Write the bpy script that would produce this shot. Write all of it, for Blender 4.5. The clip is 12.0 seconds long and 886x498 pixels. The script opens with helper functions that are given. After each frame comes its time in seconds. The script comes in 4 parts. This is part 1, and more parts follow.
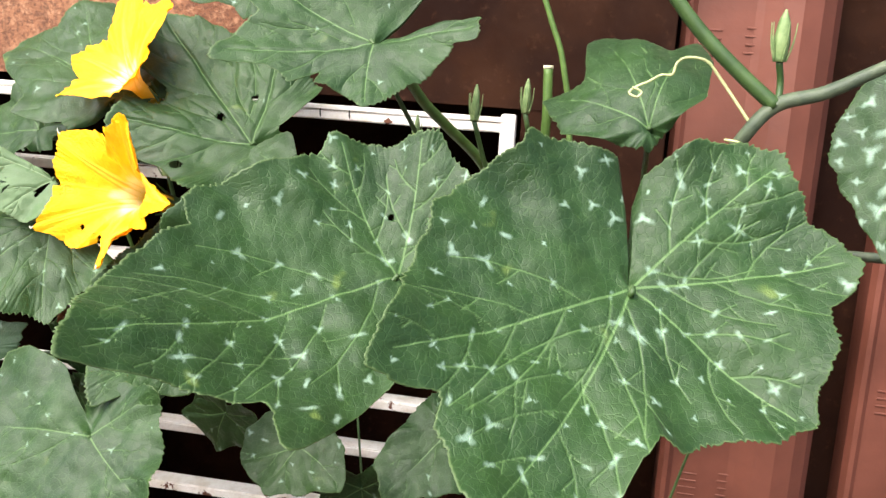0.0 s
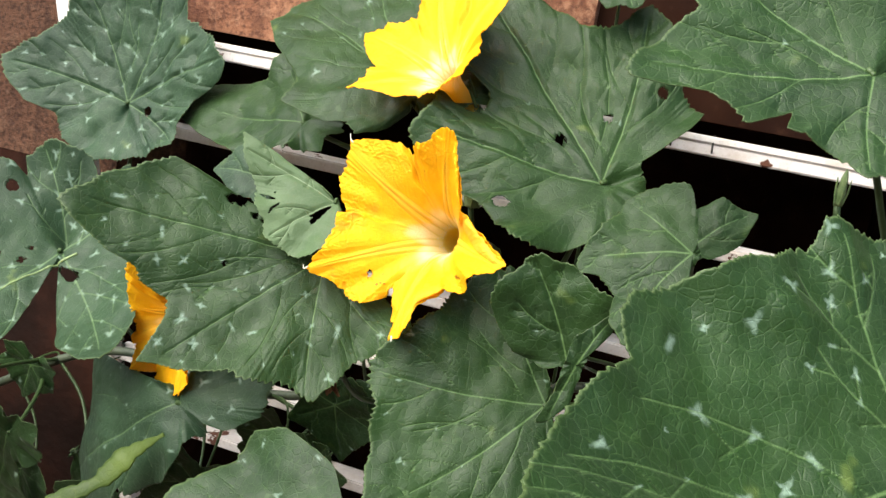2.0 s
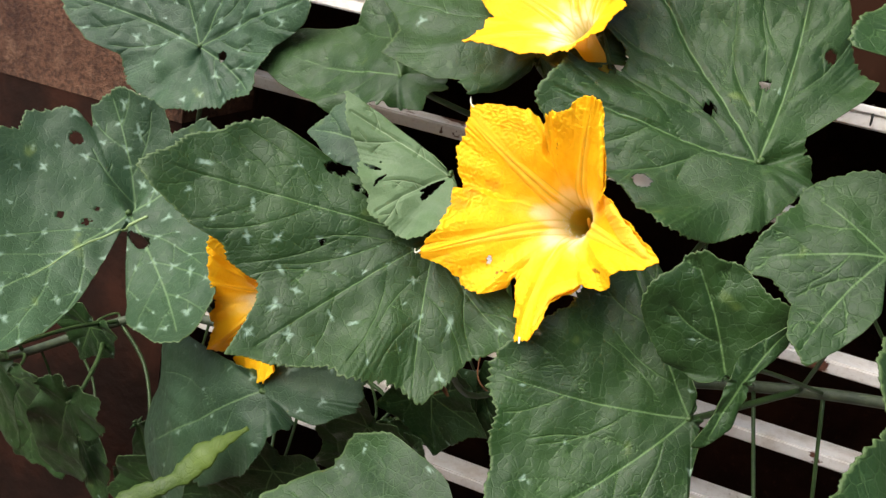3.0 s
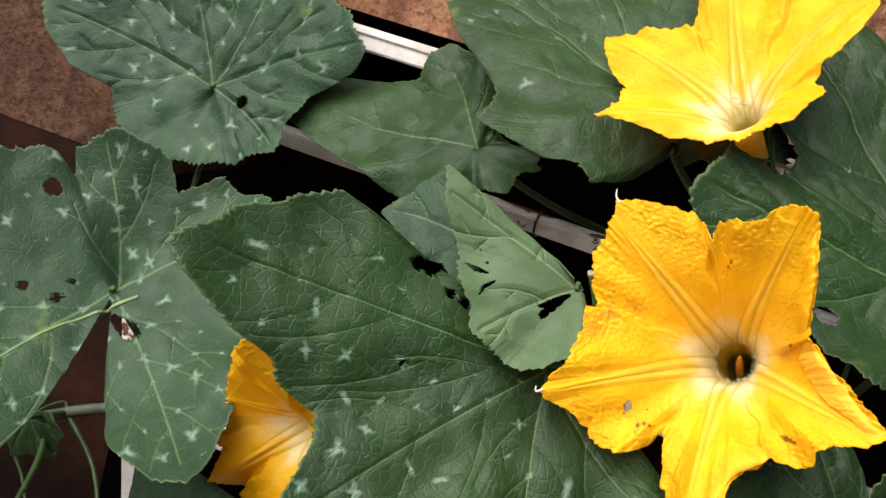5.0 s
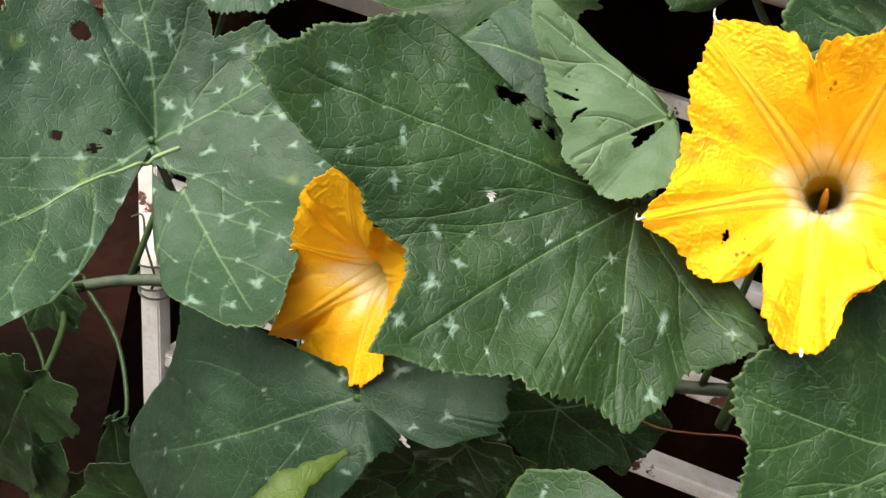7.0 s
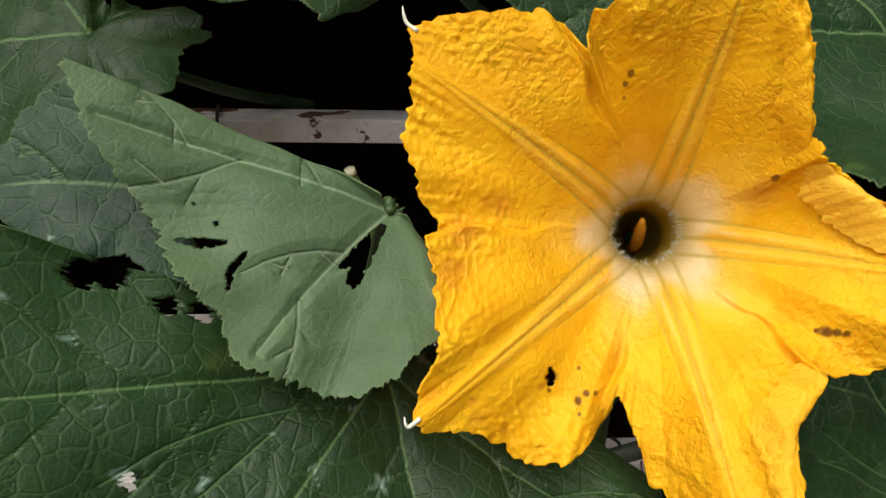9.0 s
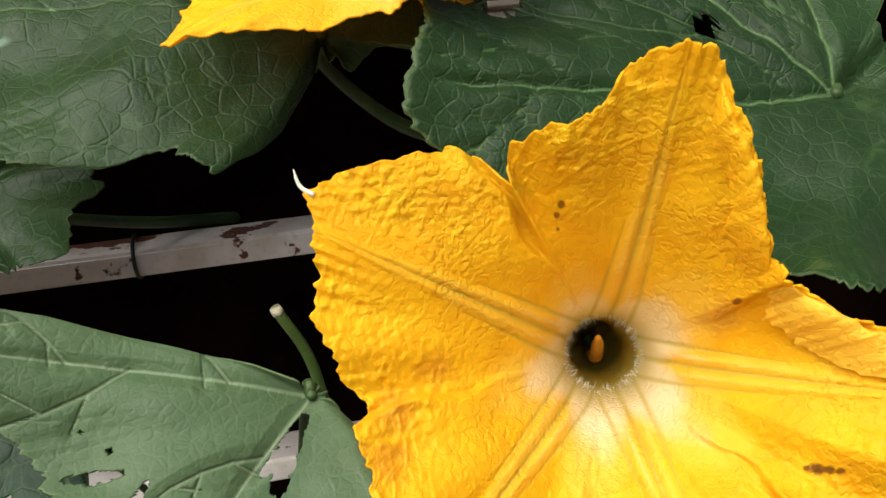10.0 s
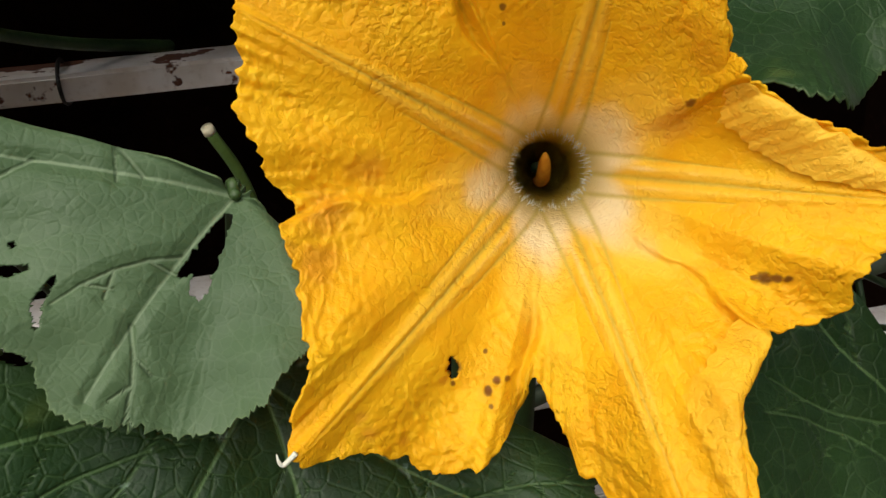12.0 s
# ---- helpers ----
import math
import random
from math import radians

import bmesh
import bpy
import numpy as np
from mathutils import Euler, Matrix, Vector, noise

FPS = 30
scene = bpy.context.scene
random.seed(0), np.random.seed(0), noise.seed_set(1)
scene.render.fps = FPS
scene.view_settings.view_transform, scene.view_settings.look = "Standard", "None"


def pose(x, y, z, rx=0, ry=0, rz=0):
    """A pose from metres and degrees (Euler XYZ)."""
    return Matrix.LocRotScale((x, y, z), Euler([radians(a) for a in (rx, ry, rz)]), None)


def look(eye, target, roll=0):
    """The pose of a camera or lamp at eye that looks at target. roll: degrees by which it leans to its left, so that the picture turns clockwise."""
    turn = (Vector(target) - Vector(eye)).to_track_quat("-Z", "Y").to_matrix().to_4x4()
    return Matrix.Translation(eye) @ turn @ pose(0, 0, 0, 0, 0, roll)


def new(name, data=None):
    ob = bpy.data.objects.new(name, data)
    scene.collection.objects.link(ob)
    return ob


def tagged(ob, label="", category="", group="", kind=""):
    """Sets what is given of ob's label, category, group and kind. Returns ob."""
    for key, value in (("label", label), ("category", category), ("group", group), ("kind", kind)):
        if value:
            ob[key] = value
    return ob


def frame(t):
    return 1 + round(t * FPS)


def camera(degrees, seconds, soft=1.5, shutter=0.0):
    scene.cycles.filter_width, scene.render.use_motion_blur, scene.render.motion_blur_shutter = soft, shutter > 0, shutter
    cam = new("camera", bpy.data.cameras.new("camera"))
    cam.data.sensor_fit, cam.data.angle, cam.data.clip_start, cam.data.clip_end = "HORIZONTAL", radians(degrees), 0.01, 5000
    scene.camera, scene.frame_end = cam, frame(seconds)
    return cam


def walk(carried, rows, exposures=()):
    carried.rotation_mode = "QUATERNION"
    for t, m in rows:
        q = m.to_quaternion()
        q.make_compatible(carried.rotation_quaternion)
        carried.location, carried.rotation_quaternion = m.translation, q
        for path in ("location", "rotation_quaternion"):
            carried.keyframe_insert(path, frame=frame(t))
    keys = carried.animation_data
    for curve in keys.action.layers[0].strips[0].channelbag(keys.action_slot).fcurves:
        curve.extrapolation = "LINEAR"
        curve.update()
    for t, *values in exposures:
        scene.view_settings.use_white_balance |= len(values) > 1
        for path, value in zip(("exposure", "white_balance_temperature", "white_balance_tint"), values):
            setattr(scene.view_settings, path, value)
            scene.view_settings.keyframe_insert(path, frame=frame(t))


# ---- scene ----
cam = camera(48.49, 12.0)
walk(cam, [
    (0, pose(0.4587, -0.8869, 1.2728, 77.90, -3.50, 10.88)),
    (0.5, pose(0.3460, -0.8607, 1.2646, 78.38, -3.84, 12.22)),
    (1, pose(0.2915, -0.8120, 1.2651, 78.41, -4.47, 13.89)),
    (1.5, pose(0.2448, -0.7045, 1.2810, 77.89, -6.04, 15.58)),
    (2, pose(0.2022, -0.6594, 1.2716, 75.40, -8.87, 19.82)),
    (2.5, pose(0.1463, -0.6209, 1.2580, 72.89, -9.80, 22.14)),
    (3, pose(0.1109, -0.5918, 1.2684, 71.11, -10.04, 21.97)),
    (3.5, pose(0.0683, -0.5667, 1.2475, 73.35, -13.53, 21.70)),
    (3.7, pose(0.0361, -0.5472, 1.2445, 74.12, -13.86, 21.05)),
    (5.3, pose(-0.0633, -0.4797, 1.2107, 76.01, -16.61, 17.04)),
    (5.5, pose(-0.0898, -0.4827, 1.1908, 76.28, -16.55, 15.46)),
    (6, pose(-0.1248, -0.4879, 1.1524, 71.26, -18.85, 16.29)),
    (6.5, pose(-0.1246, -0.4947, 1.1452, 70.59, -18.39, 16.34)),
    (7, pose(-0.0873, -0.4830, 1.1702, 71.23, -16.04, 15.10)),
    (7.5, pose(-0.0439, -0.4487, 1.2130, 70.60, -11.84, 10.41)),
    (9.3, pose(-0.1086, -0.2465, 1.1787, 73.14, -0.81, -9.11)),
    (9.5, pose(-0.1011, -0.2387, 1.1851, 73.61, 0.20, -9.75)),
    (10, pose(-0.0873, -0.2323, 1.2052, 74.03, 4.79, -11.28)),
    (10.5, pose(-0.0794, -0.2271, 1.1761, 70.90, 3.85, -11.61)),
    (11, pose(-0.0724, -0.2194, 1.1663, 66.31, 2.43, -11.17)),
    (11.5, pose(-0.0730, -0.2155, 1.1789, 66.15, 2.78, -11.99)),
    (12, pose(-0.0827, -0.2249, 1.1843, 66.66, 3.10, -13.37)),
], [(0.0, 2.0), (1.0, 1.85), (2.0, 1.45), (3.5, 1.25), (5.3, 0.9), (6.0, 1.65), (6.8, 1.5), (7.5, 1.0), (9.3, 0.4), (9.6, 0.45), (10.0, 0.65), (10.5, 0.35), (12.0, 0.2)])

# ---- light ----
SUN_UP, SUN_TURN = 50.0, 211.0
world = bpy.data.worlds.new("sky")
scene.world = world
world.use_nodes = True
_nt = world.node_tree
_sky = _nt.nodes.new("ShaderNodeTexSky")
_sky.sky_type, _sky.sun_disc = "NISHITA", False
_sky.sun_elevation, _sky.sun_rotation = radians(SUN_UP), radians(SUN_TURN)
_sky.air_density, _sky.dust_density = 1.0, 3.0
_nt.links.new(_sky.outputs[0], _nt.nodes["Background"].inputs[0])
_nt.nodes["Background"].inputs[1].default_value = 0.11

sun_data = bpy.data.lights.new("sun", "SUN")
sun_data.energy, sun_data.angle, sun_data.color = 3.2, radians(75), (1.0, 0.95, 0.88)
sun = new("sun", sun_data)
sun.matrix_world = look((-1.655, -2.755, 4.830), (0, 0, 1))


# ---- materials ----
class Nodes:
    """A short way to write node trees."""

    def __init__(self, name, rough=0.6, metal=0.0, spec=0.5):
        self.mat = bpy.data.materials.new(name)
        self.mat.use_nodes = True
        self.tree = self.mat.node_tree
        self.bsdf = self.tree.nodes["Principled BSDF"]
        self.out = self.tree.nodes["Material Output"]
        self.bsdf.inputs["Roughness"].default_value = rough
        self.bsdf.inputs["Metallic"].default_value = metal
        self.bsdf.inputs["Specular IOR Level"].default_value = spec
        self.coord = self.tree.nodes.new("ShaderNodeTexCoord").outputs["Object"]

    def put(self, socket, value):
        if isinstance(value, bpy.types.NodeSocket):
            self.tree.links.new(value, socket)
        elif isinstance(value, (tuple, list)) and len(value) == 3 and socket.type == "RGBA":
            socket.default_value = (*value, 1)
        else:
            socket.default_value = value

    def noise(self, scale, detail=3.0, rough=0.55, stretch=None):
        n = self.tree.nodes.new("ShaderNodeTexNoise")
        n.inputs["Scale"].default_value, n.inputs["Detail"].default_value, n.inputs["Roughness"].default_value = scale, detail, rough
        v = self.coord
        if stretch:
            m = self.tree.nodes.new("ShaderNodeMapping")
            m.inputs["Scale"].default_value = stretch
            self.tree.links.new(v, m.inputs["Vector"])
            v = m.outputs[0]
        self.tree.links.new(v, n.inputs["Vector"])
        return n.outputs[0]

    def voronoi(self, scale, feature="DISTANCE_TO_EDGE"):
        n = self.tree.nodes.new("ShaderNodeTexVoronoi")
        n.feature = feature
        n.inputs["Scale"].default_value = scale
        self.tree.links.new(self.coord, n.inputs["Vector"])
        return n.outputs["Distance"]

    def attr(self, name):
        n = self.tree.nodes.new("ShaderNodeAttribute")
        n.attribute_name = name
        return n.outputs["Fac"]

    def random(self):
        return self.tree.nodes.new("ShaderNodeObjectInfo").outputs["Random"]

    def remap(self, value, a, b, c=0.0, d=1.0, smooth=True):
        n = self.tree.nodes.new("ShaderNodeMapRange")
        n.interpolation_type = "SMOOTHSTEP" if smooth else "LINEAR"
        for i, v in enumerate((value, a, b, c, d)):
            self.put(n.inputs[i], v)
        return n.outputs[0]

    def math(self, op, a, b=0.0):
        n = self.tree.nodes.new("ShaderNodeMath")
        n.operation = op
        self.put(n.inputs[0], a), self.put(n.inputs[1], b)
        return n.outputs[0]

    def mix(self, fac, a, b, blend="MIX"):
        n = self.tree.nodes.new("ShaderNodeMix")
        n.data_type, n.blend_type = "RGBA", blend
        self.put(n.inputs["Factor"], fac), self.put(n.inputs["A"], a), self.put(n.inputs["B"], b)
        return n.outputs["Result"]

    def bump(self, height, strength=0.5, depth=0.001):
        n = self.tree.nodes.new("ShaderNodeBump")
        n.inputs["Strength"].default_value, n.inputs["Distance"].default_value = strength, depth
        self.tree.links.new(height, n.inputs["Height"])
        if self.bsdf.inputs["Normal"].links:
            self.tree.links.new(self.bsdf.inputs["Normal"].links[0].from_socket, n.inputs["Normal"])
        self.tree.links.new(n.outputs[0], self.bsdf.inputs["Normal"])

    def color(self, value):
        self.put(self.bsdf.inputs["Base Color"], value)

    def rough(self, value):
        self.put(self.bsdf.inputs["Roughness"], value)

    def thin(self, colour, share):
        """Lets part of the light through, as a leaf or a petal does."""
        t = self.tree.nodes.new("ShaderNodeBsdfTranslucent")
        self.put(t.inputs["Color"], colour)
        m = self.tree.nodes.new("ShaderNodeMixShader")
        m.inputs[0].default_value = share
        self.tree.links.new(self.bsdf.outputs[0], m.inputs[1])
        self.tree.links.new(t.outputs[0], m.inputs[2])
        self.tree.links.new(m.outputs[0], self.out.inputs["Surface"])


def leaf_material(name, deep, fresh, vein, spot_strength, translucent, sheen_rough=0.42, side=0.5, net=0.20, relief=0.34):
    n = Nodes(name, sheen_rough, 0.0, 0.28)
    wide, fine = n.noise(16, 3), n.noise(260, 3)
    c = n.mix(n.remap(wide, 0.35, 0.68), deep, fresh)
    c = n.mix(n.remap(fine, 0.45, 0.75, 0, 0.3), c, fresh)
    cells = n.voronoi(170)
    c = n.mix(n.remap(cells, 0.0, 0.05, net, 0.0), c, vein)
    small = n.voronoi(430)
    c = n.mix(n.remap(small, 0.0, 0.08, 0.09, 0.0), c, vein)
    # darker or yellower from leaf to leaf
    c = n.mix(n.remap(n.random(), 0.0, 1.0, 0.0, 0.3, False), c, (fresh[0] * 1.25, fresh[1] * 1.05, fresh[2] * 0.8))
    # silver flecks where the veins fork
    ragged = n.math("ADD", n.attr("fleck"), n.math("MULTIPLY", n.math("SUBTRACT", n.noise(420, 2), 0.5), 0.9))
    fleck = n.remap(ragged, 0.2, 1.55, spot_strength, 0.0)
    c = n.mix(fleck, c, (0.21, 0.31, 0.23))
    c = n.mix(n.remap(n.attr("side"), 0.3, 1.35, side * 0.95, 0.0), c, vein)
    c = n.mix(n.remap(n.attr("vein"), 0.4, 1.5, 0.7, 0.0), c, vein)
    # paler, drier margin and a few yellow blotches
    c = n.mix(n.remap(n.attr("rim"), 0.985, 1.0, 0.0, 0.22), c, (0.20, 0.28, 0.10))
    c = n.mix(n.remap(n.noise(34, 2), 0.70, 0.8, 0.0, 0.4), c, (0.16, 0.22, 0.05))
    n.color(c)
    n.rough(n.remap(n.noise(90, 3), 0.3, 0.75, sheen_rough - 0.06, sheen_rough + 0.16))
    n.bump(n.remap(cells, 0.0, 0.09), relief, 0.0005)
    n.bump(n.remap(n.attr("side"), 0.0, 2.2), 0.55, 0.0007)
    n.bump(n.remap(small, 0.0, 0.2), 0.2, 0.0003)
    n.bump(n.noise(700, 3), 0.3, 0.0005)
    n.bsdf.inputs["Sheen Weight"].default_value = 0.02
    n.bsdf.inputs["Sheen Roughness"].default_value = 0.5
    n.thin((0.10, 0.20, 0.02), translucent)
    return n.mat


LEAF_BLOOM = leaf_material("leaf_with_bloom", (0.0105, 0.031, 0.0150), (0.021, 0.053, 0.0235), (0.10, 0.17, 0.07), 0.75, 0.10, 0.5, 0.5)
LEAF = leaf_material("leaf_upper", (0.0076, 0.0255, 0.0064), (0.0155, 0.044, 0.0094), (0.10, 0.18, 0.06), 0.8, 0.12, 0.46, 0.5)
LEAF_UNDER = leaf_material("leaf_underside", (0.056, 0.103, 0.043), (0.078, 0.132, 0.057), (0.20, 0.27, 0.15), 0.0, 0.14, 0.5, 0.6, 0.10, 0.12)
LEAF_FRESH = leaf_material("leaf_fresh_margin", (0.022, 0.050, 0.008), (0.075, 0.120, 0.014), (0.16, 0.22, 0.06), 0.0, 0.2, 0.5, 0.5, 0.12)


def petal_material():
    n = Nodes("petal", 0.5, 0.0, 0.26)
    c = n.mix(n.remap(n.noise(70, 3), 0.3, 0.7), (0.91, 0.485, 0.007), (0.97, 0.59, 0.011))
    c = n.mix(n.remap(n.noise(24, 2), 0.55, 0.75, 0, 0.5), c, (0.89, 0.43, 0.004))
    c = n.mix(n.remap(n.noise(330, 3, 0.6), 0.52, 0.75, 0, 0.35), c, (0.84, 0.36, 0.003))
    # yellow first, then cream towards the throat
    c = n.mix(n.remap(n.attr("pale"), 0.0, 0.5, 0.0, 0.9), c, (0.95, 0.62, 0.05))
    c = n.mix(n.remap(n.attr("pale"), 0.5, 1.05, 0.0, 0.95), c, (0.94, 0.87, 0.52))
    c = n.mix(n.remap(n.attr("rib"), 0.0, 1.6, 0.65, 0.0), c, (0.50, 0.45, 0.07))
    c = n.mix(n.remap(n.attr("throat"), 0.0, 1.0, 0.0, 1.0), c, (0.48, 0.40, 0.06))
    stain = n.math("ADD", n.attr("stain"), n.math("MULTIPLY", n.math("SUBTRACT", n.noise(240, 3), 0.5), 1.2))
    c = n.mix(n.remap(stain, 0.2, 1.2, 0.45, 0.0), c, (0.62, 0.21, 0.02))
    bruise = n.math("ADD", n.attr("bruise"), n.math("MULTIPLY", n.math("SUBTRACT", n.noise(500, 2), 0.5), 0.9))
    c = n.mix(n.remap(bruise, 0.5, 1.1, 0.9, 0.0), c, (0.10, 0.03, 0.01))
    n.color(c)
    # sharp little creases in patches, and a fine grain
    patch = n.remap(n.noise(26, 2), 0.38, 0.62, 0.3, 1.0)
    crease = n.remap(n.math("ABSOLUTE", n.math("SUBTRACT", n.noise(260, 3, 0.5), 0.5)), 0.0, 0.07)
    n.bump(n.math("MULTIPLY", crease, patch), 0.4, 0.0009)
    n.bump(n.math("MULTIPLY", n.noise(420, 5, 0.62), patch), 0.8, 0.0012)
    n.bump(n.noise(1100, 4, 0.65), 0.6, 0.0003)
    n.thin((0.98, 0.60, 0.010), 0.38)
    return n.mat


PETAL = petal_material()


def plain_material(name, a, b, scale, rough=0.6, bump=0.3, depth=0.001, metal=0.0, stretch=None, spec=0.4):
    n = Nodes(name, rough, metal, spec)
    f = n.noise(scale, 4, 0.6, stretch)
    c = n.mix(n.remap(f, 0.35, 0.68), a, b)
    c = n.mix(n.remap(n.noise(scale * 7, 3), 0.5, 0.75, 0, 0.5), c, a)
    n.color(c)
    n.bump(n.noise(scale * 5, 4), bump, depth)
    return n.mat


# stalk green with the shade under the leaves put into it; lighter copy follows
STEM = plain_material("stem", (0.022, 0.05, 0.011), (0.042, 0.08, 0.02), 60, 0.5, 0.4, 0.0006)
STEM_FRESH = plain_material("fresh_stem", (0.05, 0.10, 0.018), (0.085, 0.15, 0.032), 60, 0.5, 0.4, 0.0006)
STEM_OLD = plain_material("old_stem", (0.035, 0.05, 0.03), (0.07, 0.09, 0.05), 70, 0.6, 0.5, 0.0008)
CUT = plain_material("cut_stem", (0.45, 0.42, 0.26), (0.55, 0.52, 0.36), 90)
BUD = plain_material("bud", (0.09, 0.15, 0.05), (0.17, 0.23, 0.09), 120, 0.6, 0.4, 0.0006)
STAMEN = plain_material("pollen", (0.75, 0.28, 0.01), (0.85, 0.40, 0.03), 300, 0.8, 0.6, 0.0006)
WIRE = plain_material("dark_wire", (0.008, 0.007, 0.006), (0.02, 0.016, 0.012), 300, 0.4)
PALE_TIP = plain_material("petal_tip", (0.62, 0.62, 0.48), (0.75, 0.74, 0.62), 200)
DRY = plain_material("dry_blossom", (0.13, 0.045, 0.016), (0.30, 0.13, 0.05), 150, 0.8, 0.6, 0.001)
RIB = plain_material("leaf_rib", (0.13, 0.20, 0.07), (0.19, 0.26, 0.11), 90, 0.5, 0.3, 0.0004)
TENDRIL = plain_material("tendril", (0.34, 0.38, 0.16), (0.44, 0.46, 0.22), 100)


def paint_material():
    """White gloss paint on steel, flaking down to brown rust."""
    n = Nodes("chipped_white_paint", 0.45)
    c = n.mix(n.remap(n.noise(40, 3), 0.4, 0.7), (0.76, 0.73, 0.69), (0.60, 0.54, 0.47))
    c = n.mix(n.remap(n.noise(300, 3), 0.5, 0.8, 0.0, 0.35), c, (0.36, 0.27, 0.2))
    chip = n.remap(n.noise(26, 5, 0.62), 0.635, 0.655)
    rust = n.mix(n.noise(160, 4), (0.06, 0.022, 0.012), (0.16, 0.06, 0.03))
    n.color(n.mix(chip, c, rust))
    n.rough(n.remap(chip, 0, 1, 0.42, 0.85))
    n.bump(chip, 0.6, -0.0006)
    n.bump(n.noise(220, 3), 0.2, 0.0004)
    return n.mat


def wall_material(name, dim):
    """Brown rendered wall, rough and stained; dim below 1 puts shade into its colours."""
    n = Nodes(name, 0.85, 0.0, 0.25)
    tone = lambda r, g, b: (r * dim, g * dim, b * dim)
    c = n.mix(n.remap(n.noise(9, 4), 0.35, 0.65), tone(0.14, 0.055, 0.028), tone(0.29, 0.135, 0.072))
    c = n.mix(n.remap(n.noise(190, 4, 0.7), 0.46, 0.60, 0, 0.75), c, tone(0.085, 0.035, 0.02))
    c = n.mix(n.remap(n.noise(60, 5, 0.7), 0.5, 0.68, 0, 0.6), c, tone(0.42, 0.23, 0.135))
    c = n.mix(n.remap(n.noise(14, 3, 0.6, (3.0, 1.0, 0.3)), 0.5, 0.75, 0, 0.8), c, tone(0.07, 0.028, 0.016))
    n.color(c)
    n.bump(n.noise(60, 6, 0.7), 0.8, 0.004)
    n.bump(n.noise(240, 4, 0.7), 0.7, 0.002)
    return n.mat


def sheet_material():
    n = Nodes("dark_steel_and_recess", 0.8, 0.0, 0.06)
    # steel colour; near black, so it also stands for shade in the recess
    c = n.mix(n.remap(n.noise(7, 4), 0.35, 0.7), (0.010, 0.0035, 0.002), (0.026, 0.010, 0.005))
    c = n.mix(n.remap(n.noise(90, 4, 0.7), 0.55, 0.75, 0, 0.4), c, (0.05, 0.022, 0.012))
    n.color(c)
    n.rough(n.remap(n.noise(30, 3), 0.3, 0.7, 0.7, 0.9))
    n.bump(n.noise(45, 5), 0.4, 0.002)
    return n.mat


def clay_material():
    n = Nodes("red_clay", 0.55, 0.0, 0.35)
    c = n.mix(n.remap(n.noise(8, 4), 0.3, 0.7), (0.082, 0.025, 0.015), (0.135, 0.043, 0.027))
    c = n.mix(n.remap(n.noise(70, 4), 0.55, 0.8, 0, 0.5), c, (0.10, 0.034, 0.022))
    n.color(c)
    n.bump(n.noise(80, 4), 0.4, 0.0015)
    return n.mat


# the second wall tone is the same render, darkened to stand for shade
PAINT, WALL, WALL_SHADED, SHEET, CLAY = paint_material(), wall_material("brown_render", 1.0), wall_material("shaded_brown_render", 0.32), sheet_material(), clay_material()
# lower part of the same wall, its shade painted as a darker tone
WALL_LOW_SHADED = plain_material("shaded_rusty_brown_render", (0.009, 0.004, 0.0025), (0.026, 0.009, 0.005), 11, 0.9, 0.7, 0.004, spec=0.1)
SOIL = plain_material("soil", (0.045, 0.028, 0.018), (0.10, 0.065, 0.04), 20, 0.95, 0.8, 0.01)


# ---- tools ----
def mesh_of(name, verts, faces, materials, smooth=True):
    me = bpy.data.meshes.new(name)
    me.from_pydata(verts, [], faces)
    for m in materials:
        me.materials.append(m)
    if smooth:
        me.polygons.foreach_set("use_smooth", [True] * len(me.polygons))
    me.update()
    return me


def thing(name, label, category, place, group="", kind=""):
    ob = new(name)
    ob.empty_display_size = 0.02
    ob.matrix_world = place
    return tagged(ob, label, category, group, kind)


def child(name, me, parent, label=""):
    ob = new(name, me)
    ob.parent = parent
    return tagged(ob, label) if label else ob


def part(name, bm, material, parent, label=""):
    me = bpy.data.meshes.new(name)
    bm.to_mesh(me)
    bm.free()
    me.materials.append(material)
    return child(name, me, parent, label)


def block(size, bevel=0.0, at=(0, 0, 0), segments=1):
    bm = bmesh.new()
    bmesh.ops.create_cube(bm, size=1.0, matrix=Matrix.Translation(at) @ Matrix.Diagonal((*size, 1)))
    if bevel:
        bmesh.ops.bevel(bm, geom=bm.edges[:], offset=bevel, segments=segments, affect="EDGES")
    return bm


def spline(points, count):
    """A smooth line through the points."""
    p = np.array(points, float)
    p = np.vstack([2 * p[0] - p[1], p, 2 * p[-1] - p[-2]])
    out = []
    for i in range(1, len(p) - 2):
        for t in np.linspace(0, 1, count, endpoint=False):
            a, b, c, d = p[i - 1 : i + 3]
            out.append(0.5 * (2 * b + (c - a) * t + (2 * a - 5 * b + 4 * c - d) * t * t + (3 * b - a - 3 * c + d) * t**3))
    return np.array(out + [p[-2]])


